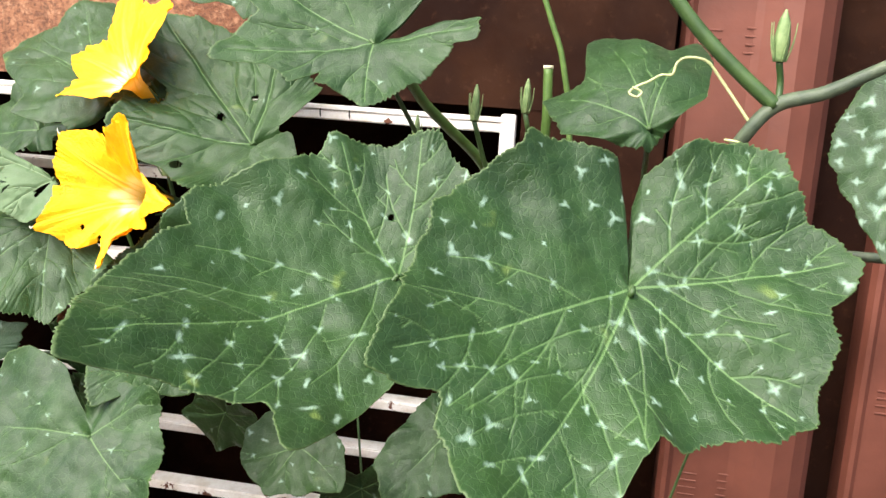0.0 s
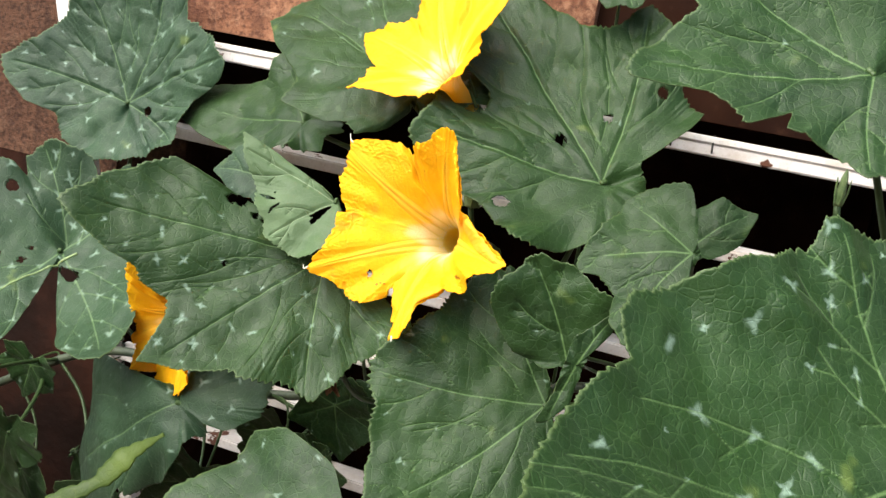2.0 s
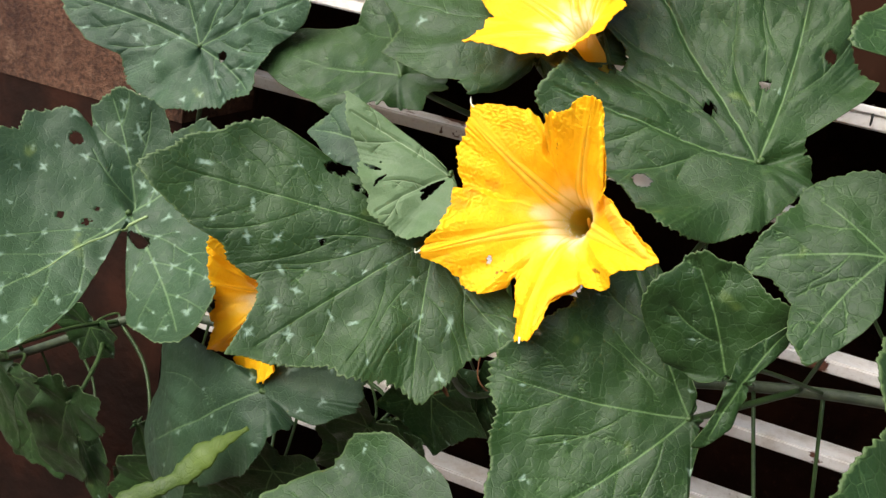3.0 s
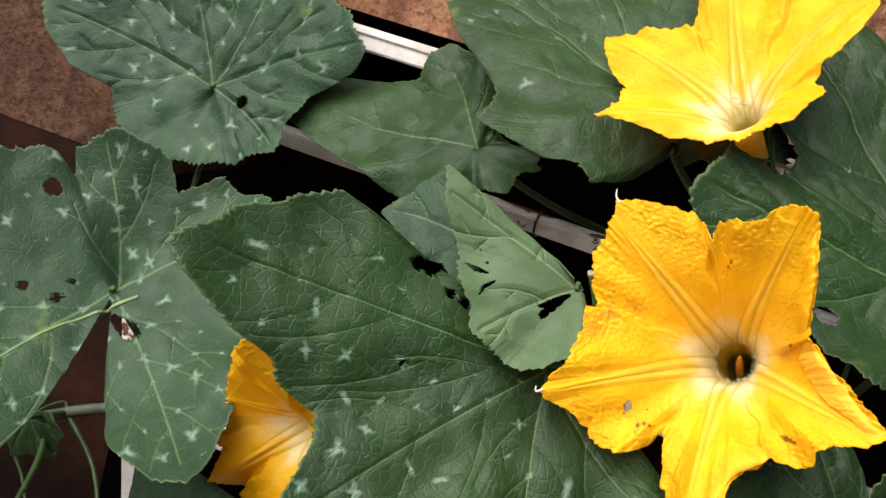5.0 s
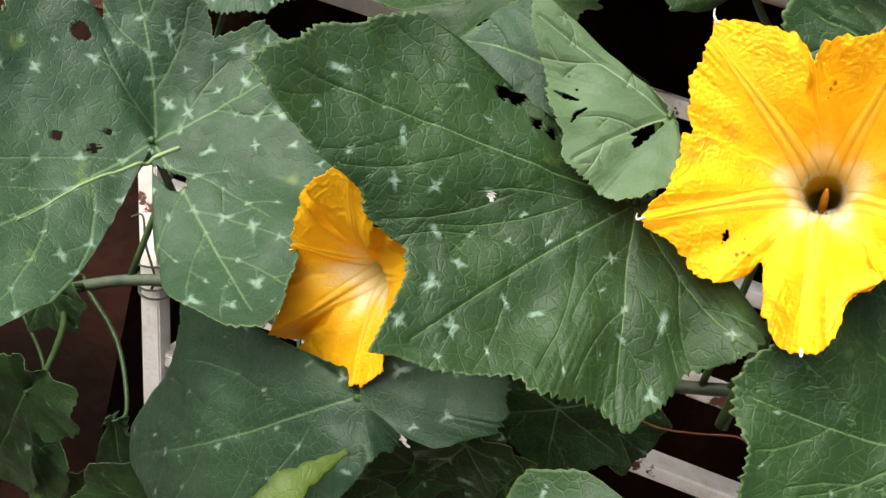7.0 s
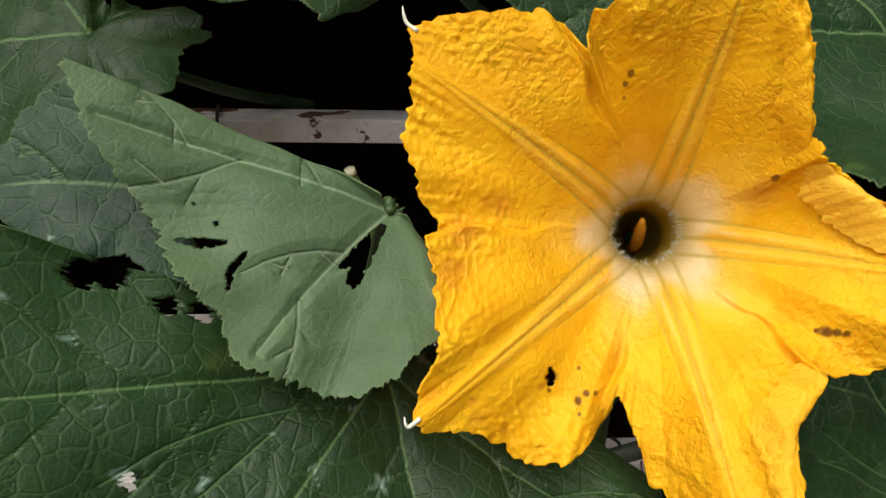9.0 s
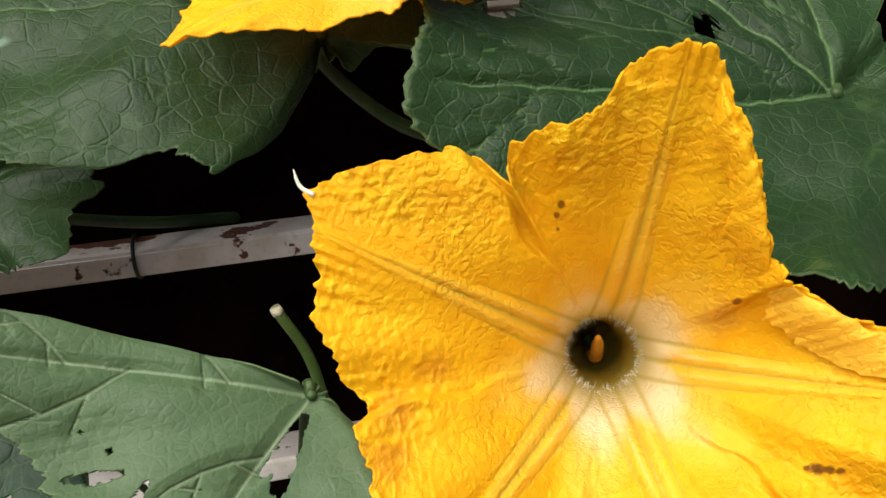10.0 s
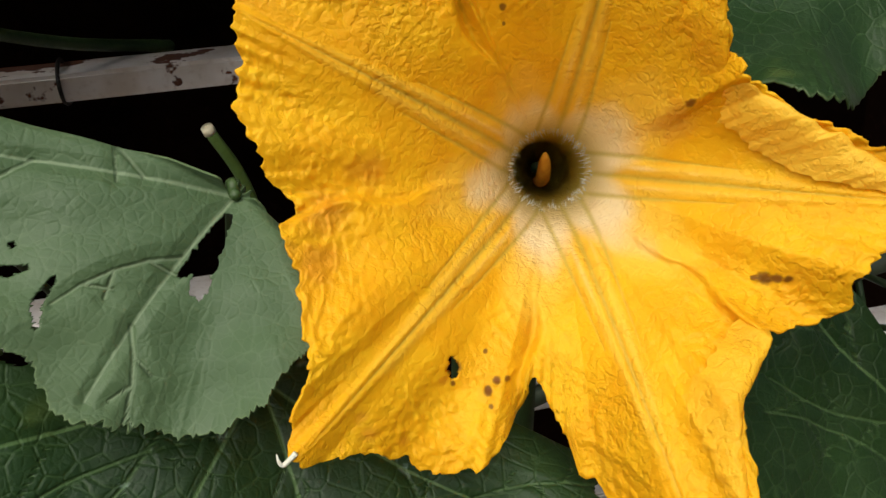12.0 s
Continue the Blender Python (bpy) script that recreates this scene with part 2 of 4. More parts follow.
def tube(name, points, radii, material, sides=9, count=7, ridged=0.0, capped=True):
    """A round stem through the points, its radius running evenly over the given ones."""
    line = spline(points, count)
    n = len(line)
    r = np.interp(np.linspace(0, 1, n), np.linspace(0, 1, len(radii)), radii)
    verts, faces = [], []
    ahead = np.gradient(line, axis=0)
    ahead /= np.linalg.norm(ahead, axis=1, keepdims=True) + 1e-9
    side = np.cross(ahead[0], (0.31, 0.2, 0.93))
    for i in range(n):
        side = side - ahead[i] * (side @ ahead[i])
        side /= np.linalg.norm(side) + 1e-9
        up = np.cross(ahead[i], side)
        for k in range(sides):
            a = 2 * math.pi * k / sides
            q = r[i] * (1 + ridged * (1 if k % 2 else -1))
            verts.append(line[i] + q * (math.cos(a) * side + math.sin(a) * up))
    for i in range(n - 1):
        for k in range(sides):
            l = (k + 1) % sides
            faces.append((i * sides + k, i * sides + l, (i + 1) * sides + l, (i + 1) * sides + k))
    if capped:
        faces.append(tuple(range(sides))[::-1])
        faces.append(tuple((n - 1) * sides + k for k in range(sides)))
    return mesh_of(name, [tuple(v) for v in verts], faces, [material])


def frame_of(c, n, u):
    """The pose with its z along n and its x as near u as can be."""
    n = Vector(n).normalized()
    u = (Vector(u) - n * Vector(u).dot(n)).normalized()
    v = n.cross(u)
    return Matrix(((u.x, v.x, n.x, c[0]), (u.y, v.y, n.y, c[1]), (u.z, v.z, n.z, c[2]), (0, 0, 0, 1)))


def outline(lobes, angles):
    """The reach of a blade in each direction, straight from lobe to lobe. lobes: bearing in degrees and reach in mm."""
    a = np.radians([p[0] for p in lobes])
    r = np.array([p[1] for p in lobes]) / 1000
    for i in range(1, len(a)):
        a[i] = max(a[i], a[i - 1] + 0.004)
    a, r = np.r_[a, a[0] + 2 * math.pi], np.r_[r, r[0]]
    q = (angles - a[0]) % (2 * math.pi) + a[0]
    i = np.clip(np.searchsorted(a, q, side="right") - 1, 0, len(a) - 2)
    a1, a2, r1, r2 = a[i], a[i + 1], r[i], r[i + 1]
    chord = r1 * r2 * np.sin(a2 - a1) / np.maximum(r1 * np.sin(q - a1) + r2 * np.sin(a2 - q), 1e-6)
    arc = r1 + (r2 - r1) * (q - a1) / np.maximum(a2 - a1, 1e-6)
    return np.where(a2 - a1 > 1.2, arc, np.minimum(chord, np.maximum(r1, r2) * 1.02))


def waves(x, y, scale, rng, terms=7):
    """Smooth random relief, about -1 to 1, with bumps about scale metres wide."""
    z = np.zeros_like(x)
    for _ in range(terms):
        d, p, s = rng.uniform(0, math.pi), rng.uniform(0, 6.28), rng.uniform(0.7, 1.5)
        z += np.sin((x * math.cos(d) + y * math.sin(d)) * 2 * math.pi / (scale * s) + p)
    return z / terms**0.5


def wander(along, step, rng):
    """An uneven line from -1 to 1 whose bends are about step apart."""
    knots = rng.uniform(-1, 1, int(along.max() / step) + 3)
    return np.interp(along / step, np.arange(len(knots)), knots)


def segment_distance(x, y, a, b):
    ab = b - a
    t = np.clip(((x - a[0]) * ab[0] + (y - a[1]) * ab[1]) / max(ab @ ab, 1e-12), 0, 1)
    return np.hypot(x - a[0] - t * ab[0], y - a[1] - t * ab[1]), t


def attribute(me, name, values):
    me.attributes.new(name, "FLOAT", "POINT").data.foreach_set("value", np.asarray(values, np.float32))


def polar_mesh(name, x, y, z, rows, cols, materials, holes=(), inner=True):
    verts = np.stack([x, y, z], -1).reshape(-1, 3)
    i, j = np.meshgrid(np.arange(rows - 1), np.arange(cols), indexing="ij")
    k = (j + 1) % cols
    quads = np.stack([i * cols + j, (i + 1) * cols + j, (i + 1) * cols + k, i * cols + k], -1).reshape(-1, 4)
    if holes:
        mid = verts[quads].mean(1)
        keep = np.ones(len(quads), bool)
        ragged = np.random.default_rng(len(verts))
        rough = 0.4 * waves(mid[:, 0], mid[:, 1], 0.003, ragged, 6) + 0.3 * waves(mid[:, 0], mid[:, 1], 0.0015, ragged, 6)
        for hole in holes:
            # round, or drawn out from one end to the other: x, y, radius of each end in mm
            a, b = np.array(hole[:2]) / 1000, np.array(hole[-3:-1]) / 1000
            d, t = segment_distance(mid[:, 0], mid[:, 1], a, b)
            wide = (hole[2] + (hole[-1] - hole[2]) * t) / 1000
            keep &= d > wide + rough * np.minimum(0.0008, 0.3 * wide)
        quads = quads[keep]
    faces = quads.tolist()
    if inner:
        faces.append(list(range(cols)))
    return mesh_of(name, verts.tolist(), faces, materials)


def blade_veins(lobes, rng, full):
    """Main veins out to the lobes and side veins that fork off them, as straight pieces in the blade's plane."""
    fine = np.linspace(-math.pi, math.pi, 361)[:-1]
    r = outline(lobes, fine)
    r = np.convolve(np.r_[r[-8:], r, r[:8]], np.ones(17) / 17, "valid")
    peaks = [i for i in range(360) if r[i] >= max(np.take(r, range(i - 14, i + 15), mode="wrap")) - 1e-9 and r[i] > 0.42 * r.max()]
    tips = []
    for i in sorted(peaks, key=lambda i: -r[i]):
        if all(abs((fine[i] - a + math.pi) % (2 * math.pi) - math.pi) > 0.45 for a, _ in tips):
            tips.append((fine[i], r[i]))
    tips = tips[:7]
    main, side, forks = [], [], []
    for a, reach in tips:
        way = np.array([math.cos(a), math.sin(a)])
        across = np.array([-way[1], way[0]])
        bend = rng.uniform(-0.05, 0.05) * reach
        line = [way * reach * t + across * bend * math.sin(math.pi * t) for t in np.linspace(0, 0.96, 7)]
        main += [(p, q, 1 - k / 7) for k, (p, q) in enumerate(zip(line, line[1:]))]
        step = 0.030 if full else 0.034
        at = rng.uniform(0.014, 0.022)
        hand = rng.choice((-1, 1))
        while at < reach * 0.88:
            t = at / reach
            start = way * at + across * bend * math.sin(math.pi * t)
            turn = hand * rng.uniform(0.62, 0.9)
            long = min((reach - at) * rng.uniform(0.62, 0.85) + 0.008, reach * 0.5)
            # a side vein that bends forward as it nears the margin
            line = [start]
            for k in range(4):
                b = a + turn * (1.05 - 0.2 * k)
                line.append(line[-1] + np.array([math.cos(b), math.sin(b)]) * long / 4)
            side += [(p, q, 1.0 - 0.2 * k) for k, (p, q) in enumerate(zip(line, line[1:]))]
            forks.append((start, line[1] - line[0]))
            for k in (1, 2, 3):
                b = a + turn * (1.05 - 0.2 * k)
                d = np.array([math.cos(b + hand * 0.75), math.sin(b + hand * 0.75)]) * (1 if k % 2 else -1) * hand
                d = d if k % 2 else np.array([math.cos(b - hand * 0.8), math.sin(b - hand * 0.8)])
                tip = line[k] + d * long * 0.22
                side.append((line[k], tip, 0.5))
                forks += [(line[k], d), (tip, d)]
            hand, at = -hand, at + step * rng.uniform(0.4, 0.75)
    return tips, main, side, forks


VINE = [(-0.95, 0.16, 0.62), (-0.62, 0.13, 0.74), (-0.40, 0.145, 0.862), (-0.22, 0.15, 0.865), (-0.02, 0.14, 0.93), (0.16, 0.12, 0.99), (0.36, 0.10, 1.03), (0.56, 0.02, 1.10), (0.80, -0.05, 1.12)]
VINE_LINE = spline(VINE, 12)
leaf_rng = np.random.default_rng(5)


def leaf(c, n, u, cup, lobes, label, holes=(), under=False, stalk=None, rows=60, cols=300, flecks=1.0, fleck_size=1.8, ruffle=1.0, fold=0.4, bloom=False, thin_veins=0.85, pinch=0.007, slit=None, midrib=(), group="leaves of the vine"):
    """A lobed, toothed pumpkin leaf that faces n, with its middle lobe along u, on its stalk."""
    rng = leaf_rng
    place = frame_of(c, n, u)
    ob = thing("pumpkin_leaf", label, "leaf", place, group)
    # the columns crowd where the margin runs steeply in or out
    fine = np.linspace(-math.pi, math.pi, 2881)
    margin = outline(lobes, fine)
    crowd = np.cumsum(np.hypot(margin, 0.5 * np.gradient(margin, fine)) + 0.5 * margin.max())
    angles = np.interp(np.arange(cols) / cols, (crowd - crowd[0]) / (crowd[-1] - crowd[0]), fine)
    turn = np.gradient(angles)
    r = outline(lobes, angles)
    r = np.convolve(np.r_[r[-2:], r, r[:2]], (0.1, 0.22, 0.36, 0.22, 0.1), "valid")
    arc = np.cumsum(np.hypot(r * turn, np.gradient(r)))
    saw = (arc / (0.0036 + 0.010 * r.max()) + 0.9 * wander(arc, 0.014, rng)) % 1.0
    slope = np.gradient(r) / turn / np.maximum(r, 0.004)
    r = r + (min(0.0068, 0.048 * r.max()) * np.clip(0.40 - np.abs(saw - 0.35), 0, 1) * np.clip(0.55 + 0.65 * wander(arc, 0.011, rng), 0.05, 1.3) + 0.0011 * np.sin(arc * 210 + rng.uniform(0, 6))) * (r > 0.015) / (1 + 0.5 * slope**2)
    r = r + (r > 0.015) * (0.0007 * rng.uniform(-1, 1, cols) + 0.0006 * wander(arc, 0.0045, rng)) / (1 + 0.5 * slope**2)
    s = np.linspace(0.012, 1, rows)[:, None] ** 0.85
    rr = s * r[None]
    x, y = rr * np.cos(angles), rr * np.sin(angles)
    tips, main, side, forks = blade_veins(lobes, rng, rows >= 50)
    dm = np.full(x.shape, 30.0)
    for p, q, w in main:
        d, t = segment_distance(x, y, p, q)
        dm = np.minimum(dm, d / (0.0003 + 0.00045 * w) / thin_veins)
    ds = np.full(x.shape, 30.0)
    for p, q, w in side:
        d, t = segment_distance(x, y, p, q)
        ds = np.minimum(ds, d / (0.00035 + 0.0003 * w) / thin_veins)
    df = np.full(x.shape, 3.0)
    # flecks sit at the forks first, then spread evenly over the rest of the blade
    order = rng.permutation(len(forks))
    spots, gap = [], 0.0095 + 0.004 * (1.5 - min(flecks, 1.0))
    for k in order:
        if all(np.hypot(*(forks[k][0] - q)) > gap for q, _ in spots):
            spots.append(forks[k])
    for _ in range(400):
        k, way = rng.integers(cols), rng.uniform(0, 6.28)
        q = np.array([math.cos(angles[k]), math.sin(angles[k])]) * r[k] * rng.uniform(0.1, 0.93) ** 0.5
        if all(np.hypot(*(q - o)) > gap * 1.25 for o, _ in spots):
            spots.append((q, np.array([math.cos(way), math.sin(way)])))
    for p, d in spots:
        if rng.random() < 0.95 * flecks:
            d = d / max(np.hypot(d[0], d[1]), 1e-9)
            e = np.array([-d[1], d[0]])
            size = rng.uniform(0.45, 1.3) * fleck_size / 1000
            a, b = (x - p[0]) * d[0] + (y - p[1]) * d[1], (x - p[0]) * e[0] + (y - p[1]) * e[1]
            arms, sharp, twist = rng.choice((1.0, 1.5, 1.5, 2.0)), rng.uniform(1.2, 3.5), rng.uniform(-0.4, 0.4)
            df = np.minimum(df, np.hypot(a / rng.uniform(1.0, 1.7), b) / (size * (0.5 + rng.uniform(0.5, 1.1) * np.abs(np.cos(arms * (np.arctan2(b, a) + twist))) ** sharp)))
    reach = r.max()
    z = -cup * rr**2
    # pinched into a funnel over the stalk, deepest along the slit behind it
    gap = math.radians(slit) if slit is not None else angles[int(np.argmin(np.convolve(np.r_[r[-6:], r, r[:6]], np.ones(13), "valid")))]
    from_gap = np.abs((angles - gap + math.pi) % (2 * math.pi) - math.pi)[None]
    z -= pinch * min(1.0, reach / 0.15) * (0.5 * np.exp(-rr / 0.02) + np.exp(-((from_gap / 0.5) ** 2)) * np.exp(-(((rr - 0.014) / 0.032) ** 2)))
    # quilted between the veins, ruffled at the margin
    z += np.minimum(dm, 7) * 0.00022 * fold + np.minimum(ds, 8) * 0.00014 * fold
    z += reach / 0.18 * waves(x, y, 0.085, rng, 6) * 0.0022 + waves(x, y, 0.04, rng, 9) * 0.0011 + waves(x, y, 0.016, rng, 9) * 0.00032
    z += ruffle * reach * 0.028 * s**3 * (np.sin(angles * 5 + rng.uniform(0, 6)) + 0.7 * np.sin(angles * 11 + rng.uniform(0, 6)))[None]
    face = LEAF_BLOOM if bloom else LEAF
    mats = [LEAF_UNDER, face] if under else [face, LEAF_UNDER]
    me = polar_mesh("blade", x, y, z, rows, cols, mats, holes)
    for key, v in (("vein", dm), ("side", ds), ("fleck", df), ("rim", np.repeat(s, cols, 1))):
        attribute(me, key, np.clip(v, 0, 30).ravel())
    blade = child("blade", me, ob)
    solid = blade.modifiers.new("thickness", "SOLIDIFY")
    solid.thickness, solid.offset, solid.material_offset = 0.0005, -1, 1
    if midrib:
        # a thick vein that stands over the blade
        ridge = []
        for px, py in spline(np.array(midrib) / 1000, 5):
            k = np.argmin(np.hypot(x - px, y - py))
            ridge.append((px, py, z.ravel()[k] + 0.0001))
        child("midrib", tube("midrib", ridge, [0.0013, 0.0012, 0.0008, 0.0003], RIB, 8, 3), ob, "thick pale green midrib")
    # the stalk runs off behind the blade
    base = stalk if stalk is not None else tuple(VINE_LINE[np.argmin(np.abs(VINE_LINE[:, 0] - c[0] - rng.uniform(-0.08, 0.08)))])
    inv = place.inverted()
    thick = min(1.0, 0.25 + reach / 0.2)
    b = inv @ Vector(base)
    child("stalk", tube("stalk", [(0, 0, -0.001), (0.0, 0.0, -0.016), tuple(b * 0.45 + Vector((0, 0, -0.02))), tuple(b)], [0.0019 * thick, 0.0021 * thick, 0.0024 * thick, 0.0026 * thick], STEM, 8, 6, 0.05), ob)
    return ob


flower_rng = np.random.default_rng(8)


def creases(x, y, scale, rng):
    """A net of thin crooked folds about scale metres apart, 0 between them and 1 on them."""
    bent = 0.35 * scale * waves(x, y, scale * 1.7, rng, 5)
    return np.clip(1 - 1.9 * np.abs(waves(x + bent, y - bent, scale, rng, 6)), 0, 1)


def rolled_margin(outer, inner, paleness, height, rng):
    """A strip of petal that rolls from the margin (outer) back over the face to its free edge (inner), both in mm."""
    o, i = spline(np.array(outer) / 1000, 30), spline(np.array(inner) / 1000, 30)
    n, rows = min(len(o), len(i)), 17
    o, i = o[np.linspace(0, len(o) - 1, n).astype(int)], i[np.linspace(0, len(i) - 1, n).astype(int)]
    at = np.linspace(0, 1, n)
    ends = np.clip(np.minimum(at, 1 - at) / 0.2, 0, 1) ** 0.7
    along = np.cumsum(np.hypot(*np.gradient(o, axis=0).T))
    i = i + (0.0007 * wander(along, 0.0013, rng) + 0.0010 * wander(along, 0.005, rng))[:, None] * (i - o) / np.maximum(np.linalg.norm(i - o, axis=1, keepdims=True), 1e-4)
    o = o + (0.0005 * wander(along, 0.0020, rng))[:, None]
    verts = []
    ridge = wander(along, 0.0015, rng) + 0.6 * wander(along, 0.004, rng)
    for k in range(rows):
        s = k / (rows - 1)
        # out of the petal, round the bend, and back to the free edge
        t = np.clip((s - 0.2) / 0.8, 0, 1)
        xy = o + (i - o) * (0.3 * np.clip((0.2 - s) / 0.2, 0, 1) + t)
        h = height(xy[:, 0], xy[:, 1])
        crinkle = (0.3 + t) * 0.0003 * ridge
        z = h + crinkle + ends * (-0.001 + 0.0042 * np.sin(min(s / 0.5, 1) * math.pi / 2) + 0.0014 * np.sin(t * math.pi))
        verts += np.column_stack([xy, z]).tolist()
    faces = [(a * n + b, a * n + b + 1, (a + 1) * n + b + 1, (a + 1) * n + b) for a in range(rows - 1) for b in range(n - 1)]
    me = mesh_of("rolled_margin", verts, faces, [PETAL])
    # paleness: the petal's paler underside and the sky light on it, both as colour
    for key, v in (("rib", 3.0), ("pale", paleness), ("throat", 0.0), ("bruise", 3.0), ("stain", 3.0)):
        attribute(me, key, np.full(len(verts), v))
    return me


def flower(c, n, u, lobes, rim, ribs, label, depth=0.095, spread=0.055, throat=0.0100, seams=(), bruises=(), stains=(), holes=(), flaps=(), tips=(), pale_to=0.0, rows=90, cols=420, stem_to=None, hairs=0):
    """A wide open pumpkin flower: a funnel with five crinkled lobes, its tube, the pollen column, the calyx and the stalk.
    lobes: bearing and reach of the margin; rim: bearing and height of the margin over the mouth, in degrees and mm."""
    rng = flower_rng
    place = frame_of(c, n, u)
    ob = thing("pumpkin_flower", label, "flower", place, "flowers of the vine")
    # more columns near the ribs, where the lines are fine
    fine = np.linspace(-math.pi, math.pi, 4001)
    crowd = np.ones(4001)
    for a in ribs:
        crowd += 2.0 * np.exp(-((((fine - math.radians(a) + math.pi) % (2 * math.pi) - math.pi) / 0.15) ** 2))
    crowd = np.cumsum(crowd)
    angles = np.interp(np.arange(cols) / cols, (crowd - crowd[0]) / (crowd[-1] - crowd[0]), fine)
    smooth = outline(lobes, fine)
    r = outline(lobes, angles)
    r = np.convolve(np.r_[r[-2:], r, r[:2]], (0.1, 0.22, 0.36, 0.22, 0.1), "valid")
    arc = np.cumsum(np.hypot(r * np.gradient(angles), np.gradient(r)))
    r = r + 0.0007 * wander(arc, 0.0011, rng) + 0.0009 * wander(arc, 0.0032, rng) + 0.0010 * wander(arc, 0.009, rng)
    edge_a = np.radians([p[0] for p in rim])
    edge_z = np.array([p[1] for p in rim]) / 1000
    margin = lambda q: np.interp(q, np.r_[edge_a[-1] - 2 * math.pi, edge_a, edge_a[0] + 2 * math.pi], np.r_[edge_z[-1], edge_z, edge_z[0]])
    z0 = depth * (1 - np.exp(-throat / spread))
    bowl = lambda q: depth * (1 - np.exp(-q / spread)) - z0 * np.exp(-((q - throat) / 0.004))

    def height(px, py):
        """The funnel without its creases: a bowl that is drawn up or down to the margin."""
        q, b = np.hypot(px, py), np.arctan2(py, px)
        reach = np.interp(b, fine, smooth)
        t = np.clip((q - throat) / np.maximum(reach - throat, 0.004), 0, 1.15)
        return bowl(np.maximum(q, throat)) + (margin(b) - bowl(reach)) * t**1.5

    t = np.linspace(0, 1, rows - 8)[:, None] ** 0.9
    rr = throat + (r[None] - throat) * t
    # the tube behind the mouth
    q = np.linspace(0, 1, 8, endpoint=False)[:, None]
    tube_r = np.repeat(throat * (0.78 + 0.22 * q**2) * np.where(q < 0.01, 0.25, 1.0), cols, 1)
    tube_z = np.repeat(-0.055 * (1 - q) ** 1.2, cols, 1)
    rr = np.vstack([tube_r, rr])
    x, y = rr * np.cos(angles), rr * np.sin(angles)
    zz = np.vstack([tube_z, height(x[8:], y[8:])])
    rib = np.full(x.shape, 9.0)
    band = np.zeros(x.shape)
    off_rib = np.full(x.shape, 1.0)
    for a in ribs:
        a = math.radians(a)
        reach = float(outline(lobes, np.array([a]))[0])
        along = x * math.cos(a) + y * math.sin(a)
        across = -x * math.sin(a) + y * math.cos(a)
        left = np.clip(1 - along / (reach * 0.95), 0, 1)
        gap = 0.0046 * left**0.65 + 0.0004
        # two round cords beside a fine furrow, running together towards the tip
        cords = np.exp(-(((np.abs(across) - 0.55 * gap) / (0.38 * gap)) ** 2))
        zz += (along > 0) * (rr > throat) * cords * (0.0013 * left + 0.0002) * np.clip((rr - throat) / 0.003, 0, 1)
        zz += (along > 0) * np.clip(along / reach, 0, 1) * reach * 0.035 * np.exp(-np.abs(across) / 0.009)
        for g, w, end in ((-1.15, 0.0005, 0.5), (0, 0.0006, 0.95), (1.15, 0.0005, 0.5)):
            d = np.abs(across - g * gap) / (w * (0.5 + left))
            d = np.where((along > 0) & (along < reach * end), d + 1.5 * np.clip(along / reach / end - 0.5, 0, 1), 9)
            rib = np.minimum(rib, d)
        band = np.maximum(band, cords * (along > 0) * np.clip(1.25 - along / (0.75 * reach), 0, 1))
        off_rib = np.minimum(off_rib, np.where(along > 0, np.clip(np.abs(across) / 0.012, 0.15, 1), 1))
    zz -= 0.0004 * np.exp(-((rib / 1.1) ** 2)) * (rr > throat)
    # the seam where two lobes meet is drawn in, one lobe over the other
    for a in seams:
        a = math.radians(a)
        along = x * math.cos(a) + y * math.sin(a)
        across = -x * math.sin(a) + y * math.cos(a) + 0.0012 * np.sin(along * 300)
        zz += (along > 0) * np.clip((along - 0.022) / 0.02, 0, 1) * (0.0030 * np.tanh(across / 0.0006) * np.exp(-np.abs(across) / 0.010))
    big = r.max() / 0.08
    out = np.clip((rr - 0.02 * big) / (0.03 * big), 0, 1) * off_rib
    edge = np.clip((rr / r[None] - 0.5) / 0.5, 0, 1)
    patchy = np.clip(0.6 + 0.6 * waves(x, y, 0.03, rng, 6), 0.1, 1.3)
    zz += out * waves(x, y, 0.021, rng, 9) * 0.0006
    zz += out * patchy * (0.0008 * creases(x, y, 0.015, rng) + 0.0002 * creases(x, y, 0.0065, rng) - 0.0005)
    # little wrinkles that lie across the lobes
    round_x, round_y = 0.03 * np.cos(angles) + rr * 1.15, 0.03 * np.sin(angles) - rr * 0.95
    zz += out * (0.3 + 0.9 * patchy) * (0.00044 * creases(round_x, round_y, 0.0085, rng) + 0.00018 * creases(round_x, round_y, 0.0042, rng))
    zz += out * (0.4 + edge) * (0.00016 * creases(x, y, 0.0036, rng) + 0.00014 * waves(x, y, 0.0022, rng, 9))
    zz += out**2 * 0.0018 * (np.sin(angles * 9 + 1) + np.sin(angles * 17 + 2) * 0.6)[None]
    zz += edge**2 * (0.0018 * wander(arc, 0.011, rng) + 0.0008 * wander(arc, 0.004, rng))[None]
    zz += edge**5 * 0.0010 * wander(arc, 0.0016, rng)[None]
    me = polar_mesh("corolla", x, y, zz, rows, cols, [PETAL, PETAL], holes, False)
    off = np.full(angles.shape, 9.0)
    for a in ribs:
        off = np.minimum(off, np.abs((angles - math.radians(a) + math.pi) % (2 * math.pi) - math.pi))
    pale = np.clip(1.3 - (rr - throat) / (big * (0.007 + 0.012 * np.clip(off / 0.5, 0, 1)) * (1 + 0.3 * np.cos(angles - math.radians(pale_to))))[None], 0, 1)
    pale = np.maximum(pale, 0.72 * band)
